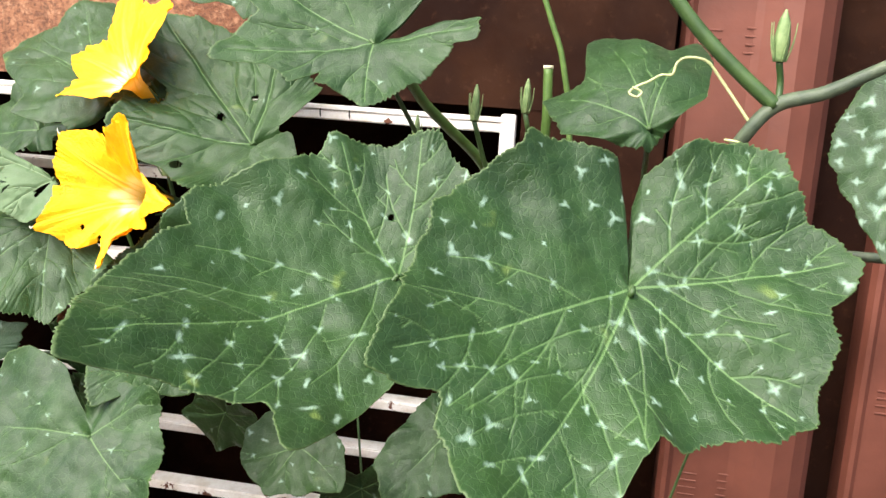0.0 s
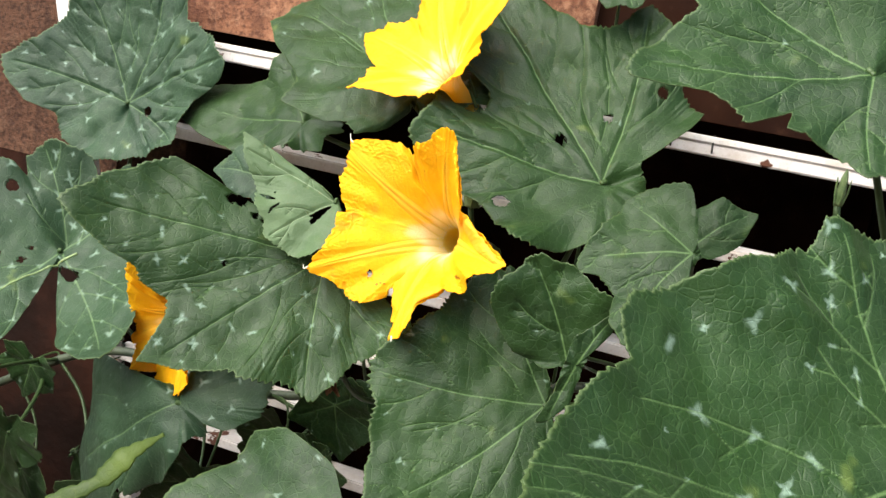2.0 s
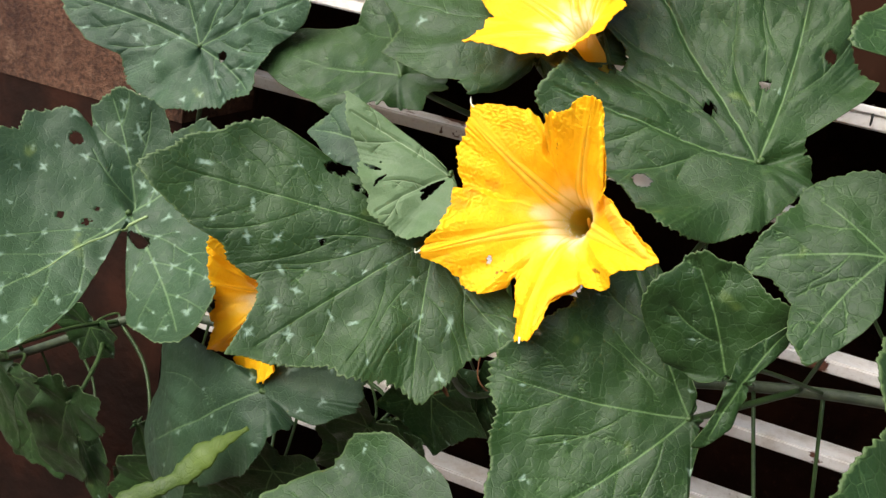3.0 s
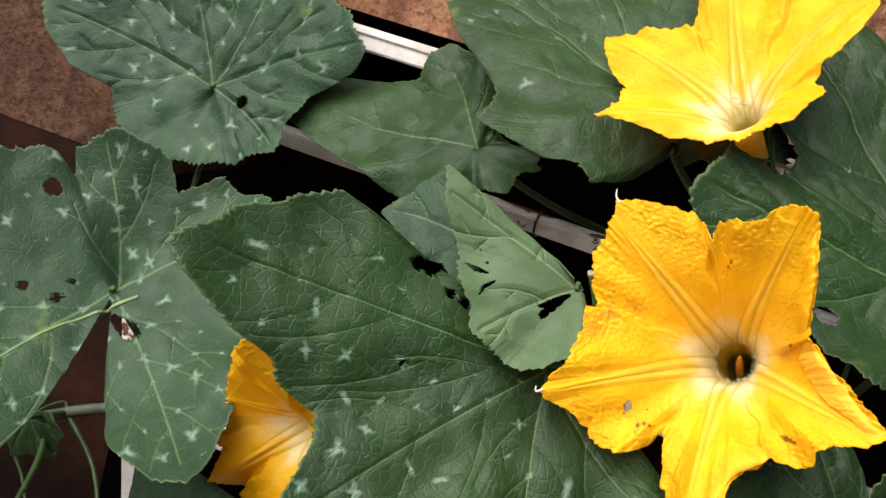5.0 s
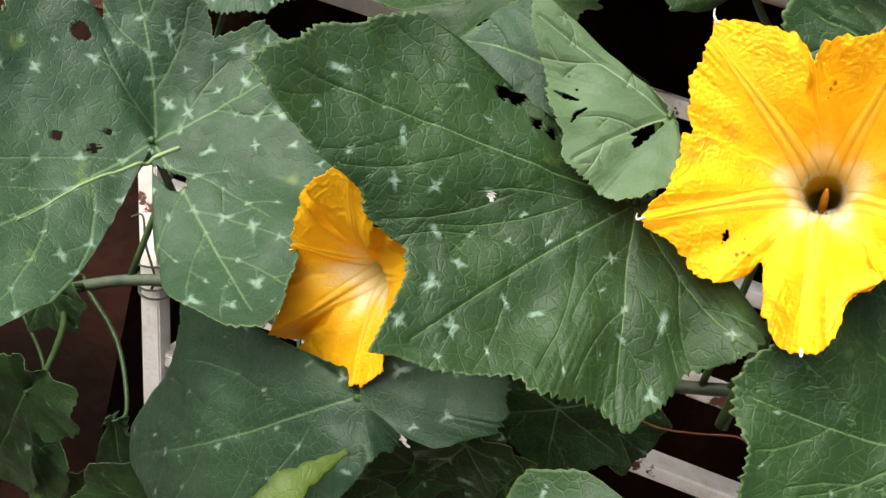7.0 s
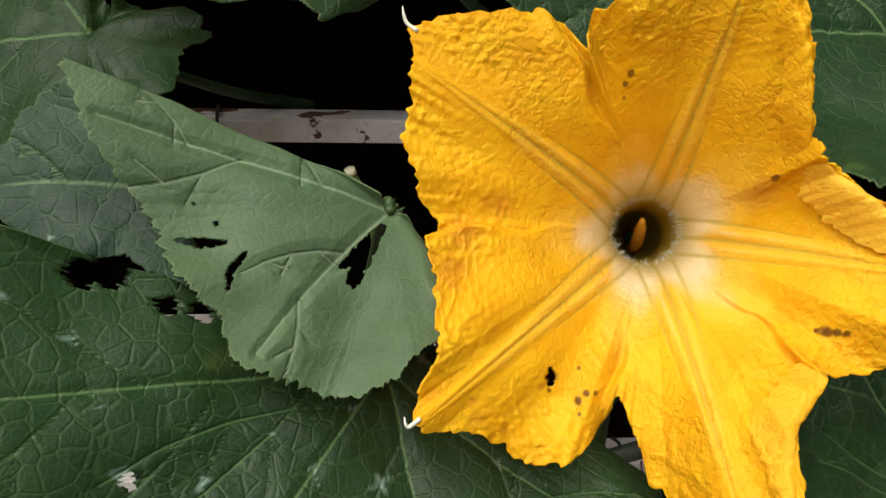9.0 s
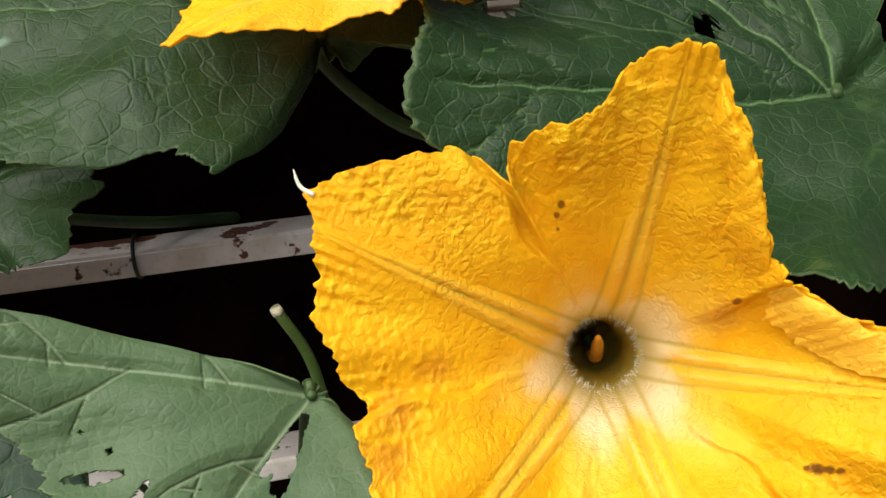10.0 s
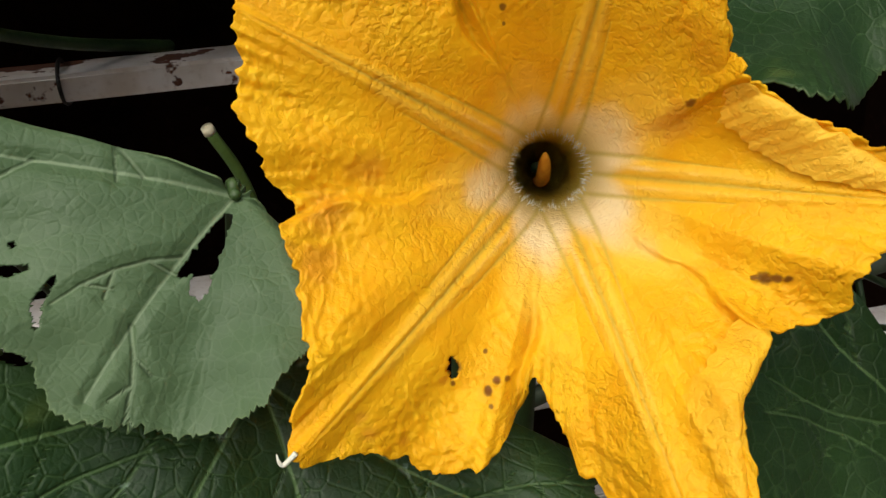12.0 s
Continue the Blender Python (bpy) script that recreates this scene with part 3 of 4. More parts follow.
    mottled = waves(x, y, 0.010, rng, 9) * 0.06
    pale = np.clip(pale + mottled * (pale > 0) * (pale < 1), 0, 1)
    mouth = np.clip(1 - (rr - throat * 0.98) / 0.0062, 0, 1) * np.where(rr < throat, 1.0, 0.6)
    marks = []
    for spots in (bruises, stains):
        near = np.full(x.shape, 3.0)
        for bx, by, br in spots:
            near = np.minimum(near, np.hypot(x - bx / 1000, y - by / 1000) / (br / 1000))
        marks.append(near)
    for key, v in (("rib", rib), ("pale", pale), ("throat", mouth), ("bruise", marks[0]), ("stain", marks[1])):
        attribute(me, key, np.clip(v, 0, 3).ravel())
    corolla = child("corolla", me, ob)
    solid = corolla.modifiers.new("thickness", "SOLIDIFY")
    solid.thickness, solid.offset = 0.0006, -1
    for outer, inner, paleness in flaps:
        child("rolled_margin", rolled_margin(outer, inner, paleness, height, rng), ob, "paler margin rolled over the petal")
    for a in tips:
        k = int(np.argmin(np.abs(angles - math.radians(a))))
        p, d = Vector((x[-1, k], y[-1, k], zz[-1, k])), Vector((math.cos(angles[k]), math.sin(angles[k]), 0))
        child("petal_tip", tube("petal_tip", [tuple(p - d * 0.002), tuple(p + d * 0.0012), tuple(p + d * 0.0024 + Vector((-0.0008, -0.0011, 0.0006))), tuple(p + d * 0.0026 + Vector((-0.0016, -0.0028, 0.0008)))], [0.0006, 0.0005, 0.0004, 0.00015], PALE_TIP, 6, 4), ob, "whitish hooked petal tip")
    child("pollen_column", tube("pollen_column", [(0.0020, 0.0034, -0.050), (0.0020, 0.0033, -0.036), (0.0012, 0.0020, -0.024), (-0.0006, -0.0010, -0.013), (-0.0020, -0.0034, -0.007)], [0.0018, 0.0019, 0.0021, 0.0019, 0.0008], STAMEN, 10, 4), ob, "orange pollen-covered column")
    if hairs:
        # fine hairs round the mouth
        verts, faces = [], []
        for k in range(hairs):
            a, long = rng.uniform(0, 2 * math.pi), rng.uniform(0.0010, 0.0024)
            root = np.array([math.cos(a), math.sin(a), 0]) * throat * rng.uniform(0.98, 1.12)
            root[2] = float(height(np.array([root[0]]), np.array([root[1]]))[0])
            aside = np.array([-math.sin(a), math.cos(a), 0]) * 0.00009
            tip = root + np.array([-math.cos(a + rng.uniform(-0.5, 0.5)), -math.sin(a + rng.uniform(-0.5, 0.5)), rng.uniform(0.3, 1.0)]) * long
            b = len(verts)
            verts += [tuple(root - aside), tuple(root + aside), tuple(root + (0, 0, 0.00012)), tuple(tip)]
            faces += [(b, b + 1, b + 3), (b + 1, b + 2, b + 3), (b + 2, b, b + 3)]
        child("throat_hair", mesh_of("throat_hair", verts, faces, [PALE_TIP]), ob, "fine pale hairs round the throat")
    # green cup and stalk
    inv = place.inverted()
    b = inv @ Vector(stem_to if stem_to is not None else (c[0] + 0.01, c[1] + 0.07, c[2] - 0.16))
    child("calyx", tube("calyx", [(0, 0, -0.026), (0, 0, -0.038), (0, 0, -0.054), (0, 0, -0.062)], [throat * 1.10, throat * 1.05, throat * 1.0, 0.004], STEM, 10, 4, 0.04, False), ob, "green ribbed calyx")
    for k in range(5):
        a = 2 * math.pi * k / 5 + 0.3
        d = Vector((math.cos(a), math.sin(a), 0))
        child("sepal", tube("sepal", [d * throat * 1.08 + Vector((0, 0, -0.024)), d * (throat + 0.004) + Vector((0, 0, -0.014)), d * (throat + 0.007) + Vector((0, 0, -0.004))], [0.0016, 0.0012, 0.0004], STEM, 6, 4), ob)
    child("stalk", tube("stalk", [(0, 0, -0.058), (0, 0, -0.072), tuple(b * 0.5 + Vector((0, 0, -0.03))), tuple(b)], [0.0035, 0.0034, 0.0038, 0.0042], STEM, 8, 6, 0.05), ob)
    return ob


# ---- setting ----
def slab(name, size, at, material, label, category, bevel=0.0):
    me = bpy.data.meshes.new(name)
    bm = block(size, bevel)
    bm.to_mesh(me)
    bm.free()
    me.materials.append(material)
    ob = new(name, me)
    ob.location = at
    return tagged(ob, label, category, "", "structure")


slab("ground", (60, 60, 0.1), (0, 0, -0.05), SOIL, "bare dark brown garden soil", "ground")


# ---- leaves and flowers ----
leaf((0.4724, -0.2713, 1.128), (0.262, -0.709, 0.655), (-0.196, -0.703, -0.683), -1.22,
    [(-168, 84), (-164, 61), (-160, 13), (-158, 80), (-156, 92), (-140, 101), (-122, 117), (-116, 113), (-98, 123), (-84, 135), (-56, 156), (-46, 182), (-42, 191), (-38, 179), (-34, 159), (-32, 158), (-28, 174), (-24, 175), (-18, 192), (-16, 192), (-14, 190), (-2, 184), (10, 144), (14, 121), (20, 107), (28, 114), (42, 111), (52, 123), (68, 134), (78, 123), (90, 125), (104, 120), (110, 137), (118, 145), (126, 139), (134, 129), (154, 141), (156, 140), (166, 126), (178, 109)],
    "large five-lobed dark green pumpkin leaf with silver flecks along its veins", flecks=0.75, rows=80, cols=1000, fleck_size=2.5, thin_veins=1.25)
leaf((0.3026, -0.1964, 1.1006), (0.161, -0.651, 0.742), (-0.828, -0.498, -0.257), -2.07,
    [(-170, 59), (-164, 65), (-152, 87), (-150, 90), (-126, 115), (-92, 118), (-84, 121), (-76, 111), (-38, 152), (-32, 158), (-25, 147), (-15, 171), (-5, 194), (1, 207), (8, 220), (14, 236), (16, 239), (18, 222), (22, 195), (32, 169), (36, 156), (40, 160), (46, 182), (48, 183), (50, 176), (68, 99), (86, 59), (122, 49), (124, 48), (164, 46)],
    "large dark green pumpkin leaf with silver flecks and a torn hole", holes=[(-13, -48, 2.5)], flecks=0.75, rows=80, cols=1000, fleck_size=2.5, thin_veins=1.25)
leaf((0.4746, -0.1091, 1.2155), (-0.058, -0.861, 0.505), (-0.6, 0.434, 0.672), 4.78,
    [(-170, 11), (-132, 12), (-128, 13), (-90, 52), (-66, 95), (-52, 132), (-44, 98), (-42, 97), (-12, 145), (-10, 143), (10, 76), (28, 104), (54, 68), (56, 62), (82, 26), (116, 18), (148, 19), (150, 18), (170, 13), (172, 13)],
    "smooth mid-green pumpkin leaf with a tendril over it", flecks=0.0, rows=40, cols=220)
leaf((0.6634, -0.1228, 1.2084), (-0.304, -0.862, 0.406), (-0.187, -0.363, -0.913), 0,
    [(-172, 81), (-148, 73), (-124, 64), (-98, 59), (-74, 56), (-64, 53), (-30, 56), (-28, 57), (0, 81), (2, 80), (24, 74), (26, 72), (46, 53), (84, 46), (86, 46), (104, 42), (124, 43), (150, 55), (152, 56)],
    "broad green pumpkin leaf with silver flecks beside the pillar", rows=40, cols=200, fleck_size=4)
leaf((0.2429, -0.0707, 1.266), (0.054, -0.794, 0.605), (-0.97, -0.187, -0.158), -1.33,
    [(-178, 90), (-172, 63), (-142, 12), (-140, 68), (-118, 103), (-86, 120), (-58, 123), (-38, 126), (-28, 127), (-20, 100), (-2, 123), (6, 136), (8, 132), (14, 91), (30, 79), (32, 52), (40, 65), (60, 56), (80, 71), (110, 61), (150, 65), (166, 67), (168, 87)],
    "light green pumpkin leaf with a split margin above the rack", flecks=0.1, rows=46, cols=700, stalk=(0.345, 0.10, 1.025), fold=0.6)
leaf((0.0605, 0.1153, 1.3159), (-0.102, -0.82, 0.564), (-0.982, -0.006, -0.187), -0,
    [(-170, 27), (-134, 32), (-132, 32), (-102, 29), (-80, 31), (-54, 45), (-52, 46), (-14, 63), (0, 79), (2, 76), (8, 69), (10, 65), (46, 33), (52, 32), (82, 43), (108, 49), (144, 40), (160, 31), (166, 30), (170, 29), (172, 28)],
    "small dark green pumpkin leaf high on the wall", flecks=0.2, rows=36, cols=180)
leaf((0.0904, 0.0461, 1.1586), (0.068, -0.711, 0.699), (-0.608, 0.527, 0.594), -0.97,
    [(-180, 41), (-142, 34), (-136, 35), (-132, 36), (-96, 28), (-80, 33), (-78, 76), (-74, 95), (-60, 98), (-44, 138), (-36, 153), (-22, 126), (-14, 132), (-4, 169), (4, 184), (12, 196), (14, 182), (16, 171), (48, 133), (54, 142), (58, 143), (70, 123), (82, 96), (94, 87), (112, 89), (124, 81), (148, 56)],
    "dark green puckered pumpkin leaf with insect holes", holes=[(43, 15, 3.6), (50, -25, 3.7), (53, -70, 4.2), (4, 76, 6.1), (98, 68, 15, 110, 79, 19)], flecks=0.05, rows=46, cols=700, ruffle=1.2, fold=1.2)
leaf((0.1689, -0.0494, 1.1421), (-0.058, -0.794, 0.605), (-0.921, -0.191, -0.34), -0.07,
    [(-176, 5), (-138, 6), (-132, 6), (-126, 7), (-110, 21), (-100, 44), (-80, 53), (-52, 57), (-40, 53), (-16, 65), (0, 73), (6, 56), (20, 55), (34, 67), (48, 76), (50, 70), (62, 48), (74, 32), (76, 9), (94, 7), (96, 7), (136, 6), (148, 6), (150, 6)],
    "small dark green pumpkin leaf beside the large one", flecks=0.1, rows=40, cols=220)
leaf((0.1615, 0.0441, 1.126), (0.212, -0.742, 0.636), (0.68, 0.579, 0.449), 0,
    [(-164, 3), (-138, 3), (-110, 3), (-108, 8), (-78, 11), (-50, 20), (-22, 38), (0, 58), (2, 56), (30, 47), (48, 33), (64, 15), (66, 3), (104, 3), (142, 3), (168, 3)],
    "small green pumpkin leaf in front of the rack", flecks=0.0, rows=30, cols=160)
leaf((0.0965, -0.04, 1.0156), (0.225, -0.804, 0.55), (-0.549, -0.571, -0.61), -0.59,
    [(-158, 7), (-156, 8), (-126, 29), (-122, 74), (-116, 101), (-98, 101), (-76, 97), (-56, 117), (-50, 123), (-36, 116), (-10, 137), (0, 148), (2, 135), (6, 115), (22, 98), (48, 86), (52, 33), (62, 18), (64, 17), (72, 13), (76, 12), (88, 9), (106, 8), (132, 7), (134, 7), (168, 6)],
    "broad dark green pumpkin leaf under the open flower", flecks=0.35, rows=46, cols=700, fleck_size=1.7)
leaf((0.1084, -0.0646, 1.0585), (0.195, -0.978, 0.075), (-0.39, -0.007, 0.921), -1.07,
    [(-146, 3), (-110, 9), (-108, 10), (-68, 29), (-56, 49), (-40, 52), (-14, 63), (0, 72), (2, 72), (26, 69), (40, 62), (68, 36), (92, 16), (94, 14), (134, 3), (136, 3), (174, 3)],
    "small deep green textured pumpkin leaf", flecks=0.05, rows=40, cols=220, fold=1.2)
leaf((-0.0838, -0.0265, 1.1160), (0.1, -0.85, 0.52), (-0.895, 0.272, 0.353), -2.0,
    [(-170, 3), (-90, 3), (-24, 3), (-6, 15), (0, 33), (3, 58), (6, 85), (10, 80), (17, 73), (24, 65), (31, 60), (36, 56), (46, 55), (56, 54), (60, 51), (63, 51), (72, 54), (84, 52), (96, 50), (107, 47), (116, 43), (125, 38), (136, 34), (147, 30), (157, 20), (168, 11), (176, 6)],
    "pale green underside of a folded, torn pumpkin leaf", holes=[(0, 5, 1.2, 1.5, 15, 2.9), (1.5, 15, 2.9, 0.5, 22, 1.6), (3, 17, 2.2, 5, 20, 0.6), (32, 28.5, 0.7, 37, 31, 1.5), (37, 31, 1.5, 42, 33.0, 0.6), (26.5, 29, 0.7, 27.5, 34, 1.2), (27.5, 34, 1.2, 26, 38.5, 0.6), (36, 25, 0.8), (43, 23, 0.4)], under=True, rows=150, cols=560, flecks=0.0, fold=0.6, thin_veins=0.62)
leaf((-0.1429, -0.0221, 1.1207), (-0.102, -0.857, 0.505), (-0.994, 0.073, -0.076), 0.01,
    [(-174, 4), (-142, 4), (-120, 5), (-104, 6), (-76, 16), (-58, 37), (-32, 39), (0, 48), (2, 46), (38, 28), (70, 19), (72, 19), (112, 30), (134, 13), (136, 12), (172, 5)],
    "dark upper half of the folded pumpkin leaf", flecks=0.1, rows=36, cols=180, bloom=True)
leaf((-0.0840, -0.0300, 1.0741), (0.295, -0.779, 0.553), (-0.945, -0.325, 0.047), -0.9,
    [(-176, 22), (-174, 20), (-166, 15), (-148, 10), (-134, 9), (-126, 8), (-122, 8), (-90, 8), (-80, 9), (-78, 9), (-56, 12), (-54, 12), (-28, 23), (-26, 62), (-22, 130), (-8, 161), (2, 184), (4, 178), (12, 150), (16, 132), (20, 130), (28, 115), (34, 117), (44, 147), (58, 119), (64, 105), (70, 107), (82, 97), (90, 98), (98, 106), (118, 80), (136, 83), (150, 80)],
    "large dark green pumpkin leaf with insect holes and few flecks", thin_veins=0.6, holes=[(69, 20, 2), (68, -30, 4.7), (75, -29, 3.6), (56, -20, 2.6), (48, -18, 2.7)], flecks=0.75, rows=64, cols=960, fleck_size=1.9)
leaf((-0.0661, 0.0581, 1.1915), (-0.002, -0.706, 0.708), (-0.956, 0.21, 0.206), 0.55,
    [(-152, 56), (-150, 57), (-124, 63), (-102, 84), (-100, 87), (-72, 139), (-56, 160), (-38, 177), (-26, 156), (-16, 179), (-4, 175), (2, 152), (6, 135), (11, 117), (20, 101), (33, 107), (40, 92), (48, 74), (52, 62), (56, 55), (69, 55), (73, 42), (76, 30), (80, 9), (100, 7), (110, 7), (112, 7), (122, 8), (140, 10), (170, 36), (172, 40)],
    "green pumpkin leaf behind the upper flower", flecks=0.35, rows=46, cols=700, fleck_size=2, stalk=(-0.01, 0.10, 1.144))
leaf((-0.3874, 0.1364, 1.124), (-0.02, -0.929, 0.371), (0.547, -0.321, -0.773), -1.5,
    [(-180, 130), (-164, 110), (-144, 113), (-130, 133), (-128, 131), (-122, 124), (-110, 98), (-102, 72), (-80, 71), (-40, 63), (0, 61), (2, 62), (32, 76), (46, 68), (66, 78), (76, 111), (82, 119), (100, 110), (116, 100), (126, 123), (146, 125), (164, 108)],
    "dark green lobed pumpkin leaf with silver flecks and holes", holes=[(19, 21, 4.6)], flecks=0.8, rows=46, cols=700, fleck_size=2.3, fold=1, bloom=True)
leaf((-0.1838, 0.1058, 1.1465), (-0.332, -0.786, 0.521), (-0.942, 0.309, -0.134), -0.17,
    [(-168, 38), (-166, 36), (-158, 26), (-130, 15), (-114, 13), (-112, 13), (-88, 19), (-86, 53), (-54, 85), (-42, 89), (-32, 77), (-14, 131), (-6, 158), (0, 170), (2, 164), (12, 119), (52, 57), (68, 28), (86, 26), (108, 27), (136, 38), (152, 46), (176, 45)],
    "plain dark green pumpkin leaf in front of the rack", flecks=0.0, rows=50, cols=260, stalk=(-0.104, 0.228, 1.101))
leaf((-0.348, 0.0077, 1.0115), (0.188, -0.7, 0.689), (-0.269, -0.711, -0.65), -3,
    [(-179, 90), (-166, 67), (-162, 76), (-158, 82), (-140, 91), (-125, 94), (-118, 88), (-115, 74), (-112, 88), (-108, 93), (-93, 105), (-84, 98), (-76, 109), (-60, 143), (-36, 162), (-12, 172), (4, 180), (10, 171), (20, 141), (25, 120), (23, 100), (21, 80), (22, 58), (25, 36), (30, 14), (43, 12), (45, 52), (46, 72), (48, 86), (46, 98), (50, 108), (60, 140), (66, 149), (72, 138), (89, 110), (111, 106), (144, 96), (161, 100)],
    "large blue-green pumpkin leaf with silver flecks and insect holes", holes=[(-16, -68, 5.1), (36, -34, 3), (27, -16, 3.1), (14, -19, 1.9), (13, 17, 3.5, 13, 31, 6)], flecks=1, rows=64, cols=960, fleck_size=2.2, bloom=True, pinch=0.014, slit=-138, midrib=[(-6, 15), (12, 8), (36, 1), (60, -2), (88, -2)], thin_veins=1.2)
shaded = leaf((-0.1816, -0.0529, 0.9395), (-0.109, -0.921, 0.373), (-0.78, -0.153, -0.607), 3.36,
    [(-180, 55), (-152, 40), (-136, 37), (-130, 37), (-128, 37), (-94, 14), (-54, 42), (-44, 149), (-42, 150), (-36, 137), (-24, 149), (-12, 200), (-6, 205), (-4, 199), (0, 181), (2, 179), (6, 192), (8, 185), (18, 141), (20, 96), (26, 96), (60, 54), (70, 43), (104, 29), (124, 27), (130, 46), (148, 70), (158, 76), (170, 75)],
    "broad dark green pumpkin leaf in the shade below the flower", flecks=0.7, rows=46, cols=700, fleck_size=1.9, bloom=True)
leaf((-0.1128, 0.0724, 0.937), (-0.1, -0.992, 0.08), (0.866, -0.127, -0.483), 0,
    [(-178, 6), (-162, 8), (-154, 9), (-152, 9), (-150, 9), (-144, 9), (-142, 8), (-122, 7), (-98, 8), (-94, 8), (-92, 8), (-86, 8), (-54, 14), (-28, 35), (-18, 56), (0, 60), (2, 59), (20, 54), (42, 48), (44, 16), (82, 13), (88, 13), (90, 13), (124, 7), (134, 6), (174, 6)],
    "dark green pumpkin leaf low in the shade of the vine", flecks=0.5, rows=36, cols=180)
leaf((-0.1359, 0.0872, 0.8674), (-0.1, -0.992, 0.08), (-0.499, -0.02, -0.866), 0,
    [(-178, 5), (-154, 4), (-152, 4), (-138, 3), (-108, 4), (-78, 5), (-62, 8), (-60, 8), (-46, 11), (-18, 33), (-16, 38), (-2, 51), (0, 115), (2, 109), (22, 75), (24, 45), (44, 35), (46, 34), (50, 33), (66, 28), (104, 28), (106, 28), (142, 29), (148, 30), (150, 28), (154, 18), (156, 15)],
    "dark green pumpkin leaf low in the shade of the vine", flecks=0.5, rows=36, cols=180)
leaf((0.0225, -0.1486, 0.9142), (-0.1, -0.796, 0.597), (-0.663, -0.395, -0.637), 0,
    [(-152, 52), (-132, 39), (-110, 28), (-104, 21), (-102, 77), (-90, 114), (-80, 133), (-70, 129), (-58, 146), (-46, 159), (-44, 159), (-36, 146), (-22, 141), (0, 111), (34, 87), (74, 87), (100, 90), (120, 78), (150, 65), (172, 74)],
    "dark green pumpkin leaf with a pale fleck below the flower", flecks=0.3, rows=56, cols=280, fleck_size=2)
leaf((-0.4503, -0.0183, 0.8585), (-0.1, -0.93, -0.35), (-0.07, -0.073, -0.995), 0,
    [(-172, 8), (-160, 8), (-158, 8), (-128, 7), (-116, 7), (-110, 8), (-84, 10), (-56, 26), (-54, 28), (-20, 99), (0, 116), (2, 102), (20, 44), (22, 42), (62, 26), (64, 25), (102, 20), (120, 21), (134, 23), (136, 22), (144, 16), (154, 13)],
    "dark green pumpkin leaf low in the shade of the vine", flecks=0.5, rows=36, cols=180)
leaf((-0.4131, 0.0278, 0.8096), (-0.1, -0.93, -0.35), (-0.352, -0.04, -0.935), 0,
    [(-150, 32), (-116, 32), (-110, 31), (-70, 35), (-64, 37), (-58, 40), (-32, 74), (-30, 80), (-18, 94), (-12, 120), (0, 134), (2, 131), (14, 118), (22, 92), (24, 37), (30, 32), (64, 38), (74, 43), (76, 44), (110, 45), (144, 46), (172, 25)],
    "dark green pumpkin leaf low in the shade of the vine", flecks=0.5, rows=36, cols=180)
leaf((-0.3744, 0.079, 0.7795), (-0.1, -0.93, -0.35), (0.309, -0.108, -0.945), 0,
    [(-172, 4), (-148, 5), (-128, 6), (-126, 6), (-86, 8), (-82, 8), (-70, 10), (-40, 55), (-38, 64), (-24, 97), (-22, 99), (-20, 99), (0, 98), (28, 81), (36, 49), (38, 19), (44, 17), (46, 16), (64, 14), (76, 13), (112, 15), (114, 14), (134, 7), (152, 5), (156, 5)],
    "dark green pumpkin leaf low in the shade of the vine", flecks=0.5, rows=36, cols=180)
leaf((0.1707, -0.017, 0.8709), (-0.104, -0.777, 0.621), (0.818, -0.422, -0.391), 0,
    [(-154, 60), (-124, 61), (-122, 61), (-120, 60), (-80, 55), (-78, 55), (-40, 48), (-30, 49), (-18, 54), (0, 69), (2, 67), (36, 49), (38, 48), (70, 39), (86, 39), (92, 41), (94, 41), (96, 41), (108, 36), (114, 35), (128, 34), (136, 34), (176, 50), (178, 51)],
    "dark green pumpkin leaf low in the shade of the vine", flecks=0.5, rows=36, cols=180)
leaf((0.3145, 0.0114, 0.8949), (-0.104, -0.777, 0.621), (0.882, -0.361, -0.304), 0,
    [(-164, 44), (-136, 61), (-132, 66), (-130, 69), (-128, 72), (-126, 76), (-124, 79), (-98, 91), (-96, 91), (-72, 68), (-52, 63), (-40, 64), (-30, 67), (0, 98), (2, 95), (28, 77), (54, 62), (56, 61), (86, 41), (98, 38), (132, 41), (164, 43), (166, 42)],
    "dark green pumpkin leaf low in the shade of the vine", flecks=0.5, rows=36, cols=180)
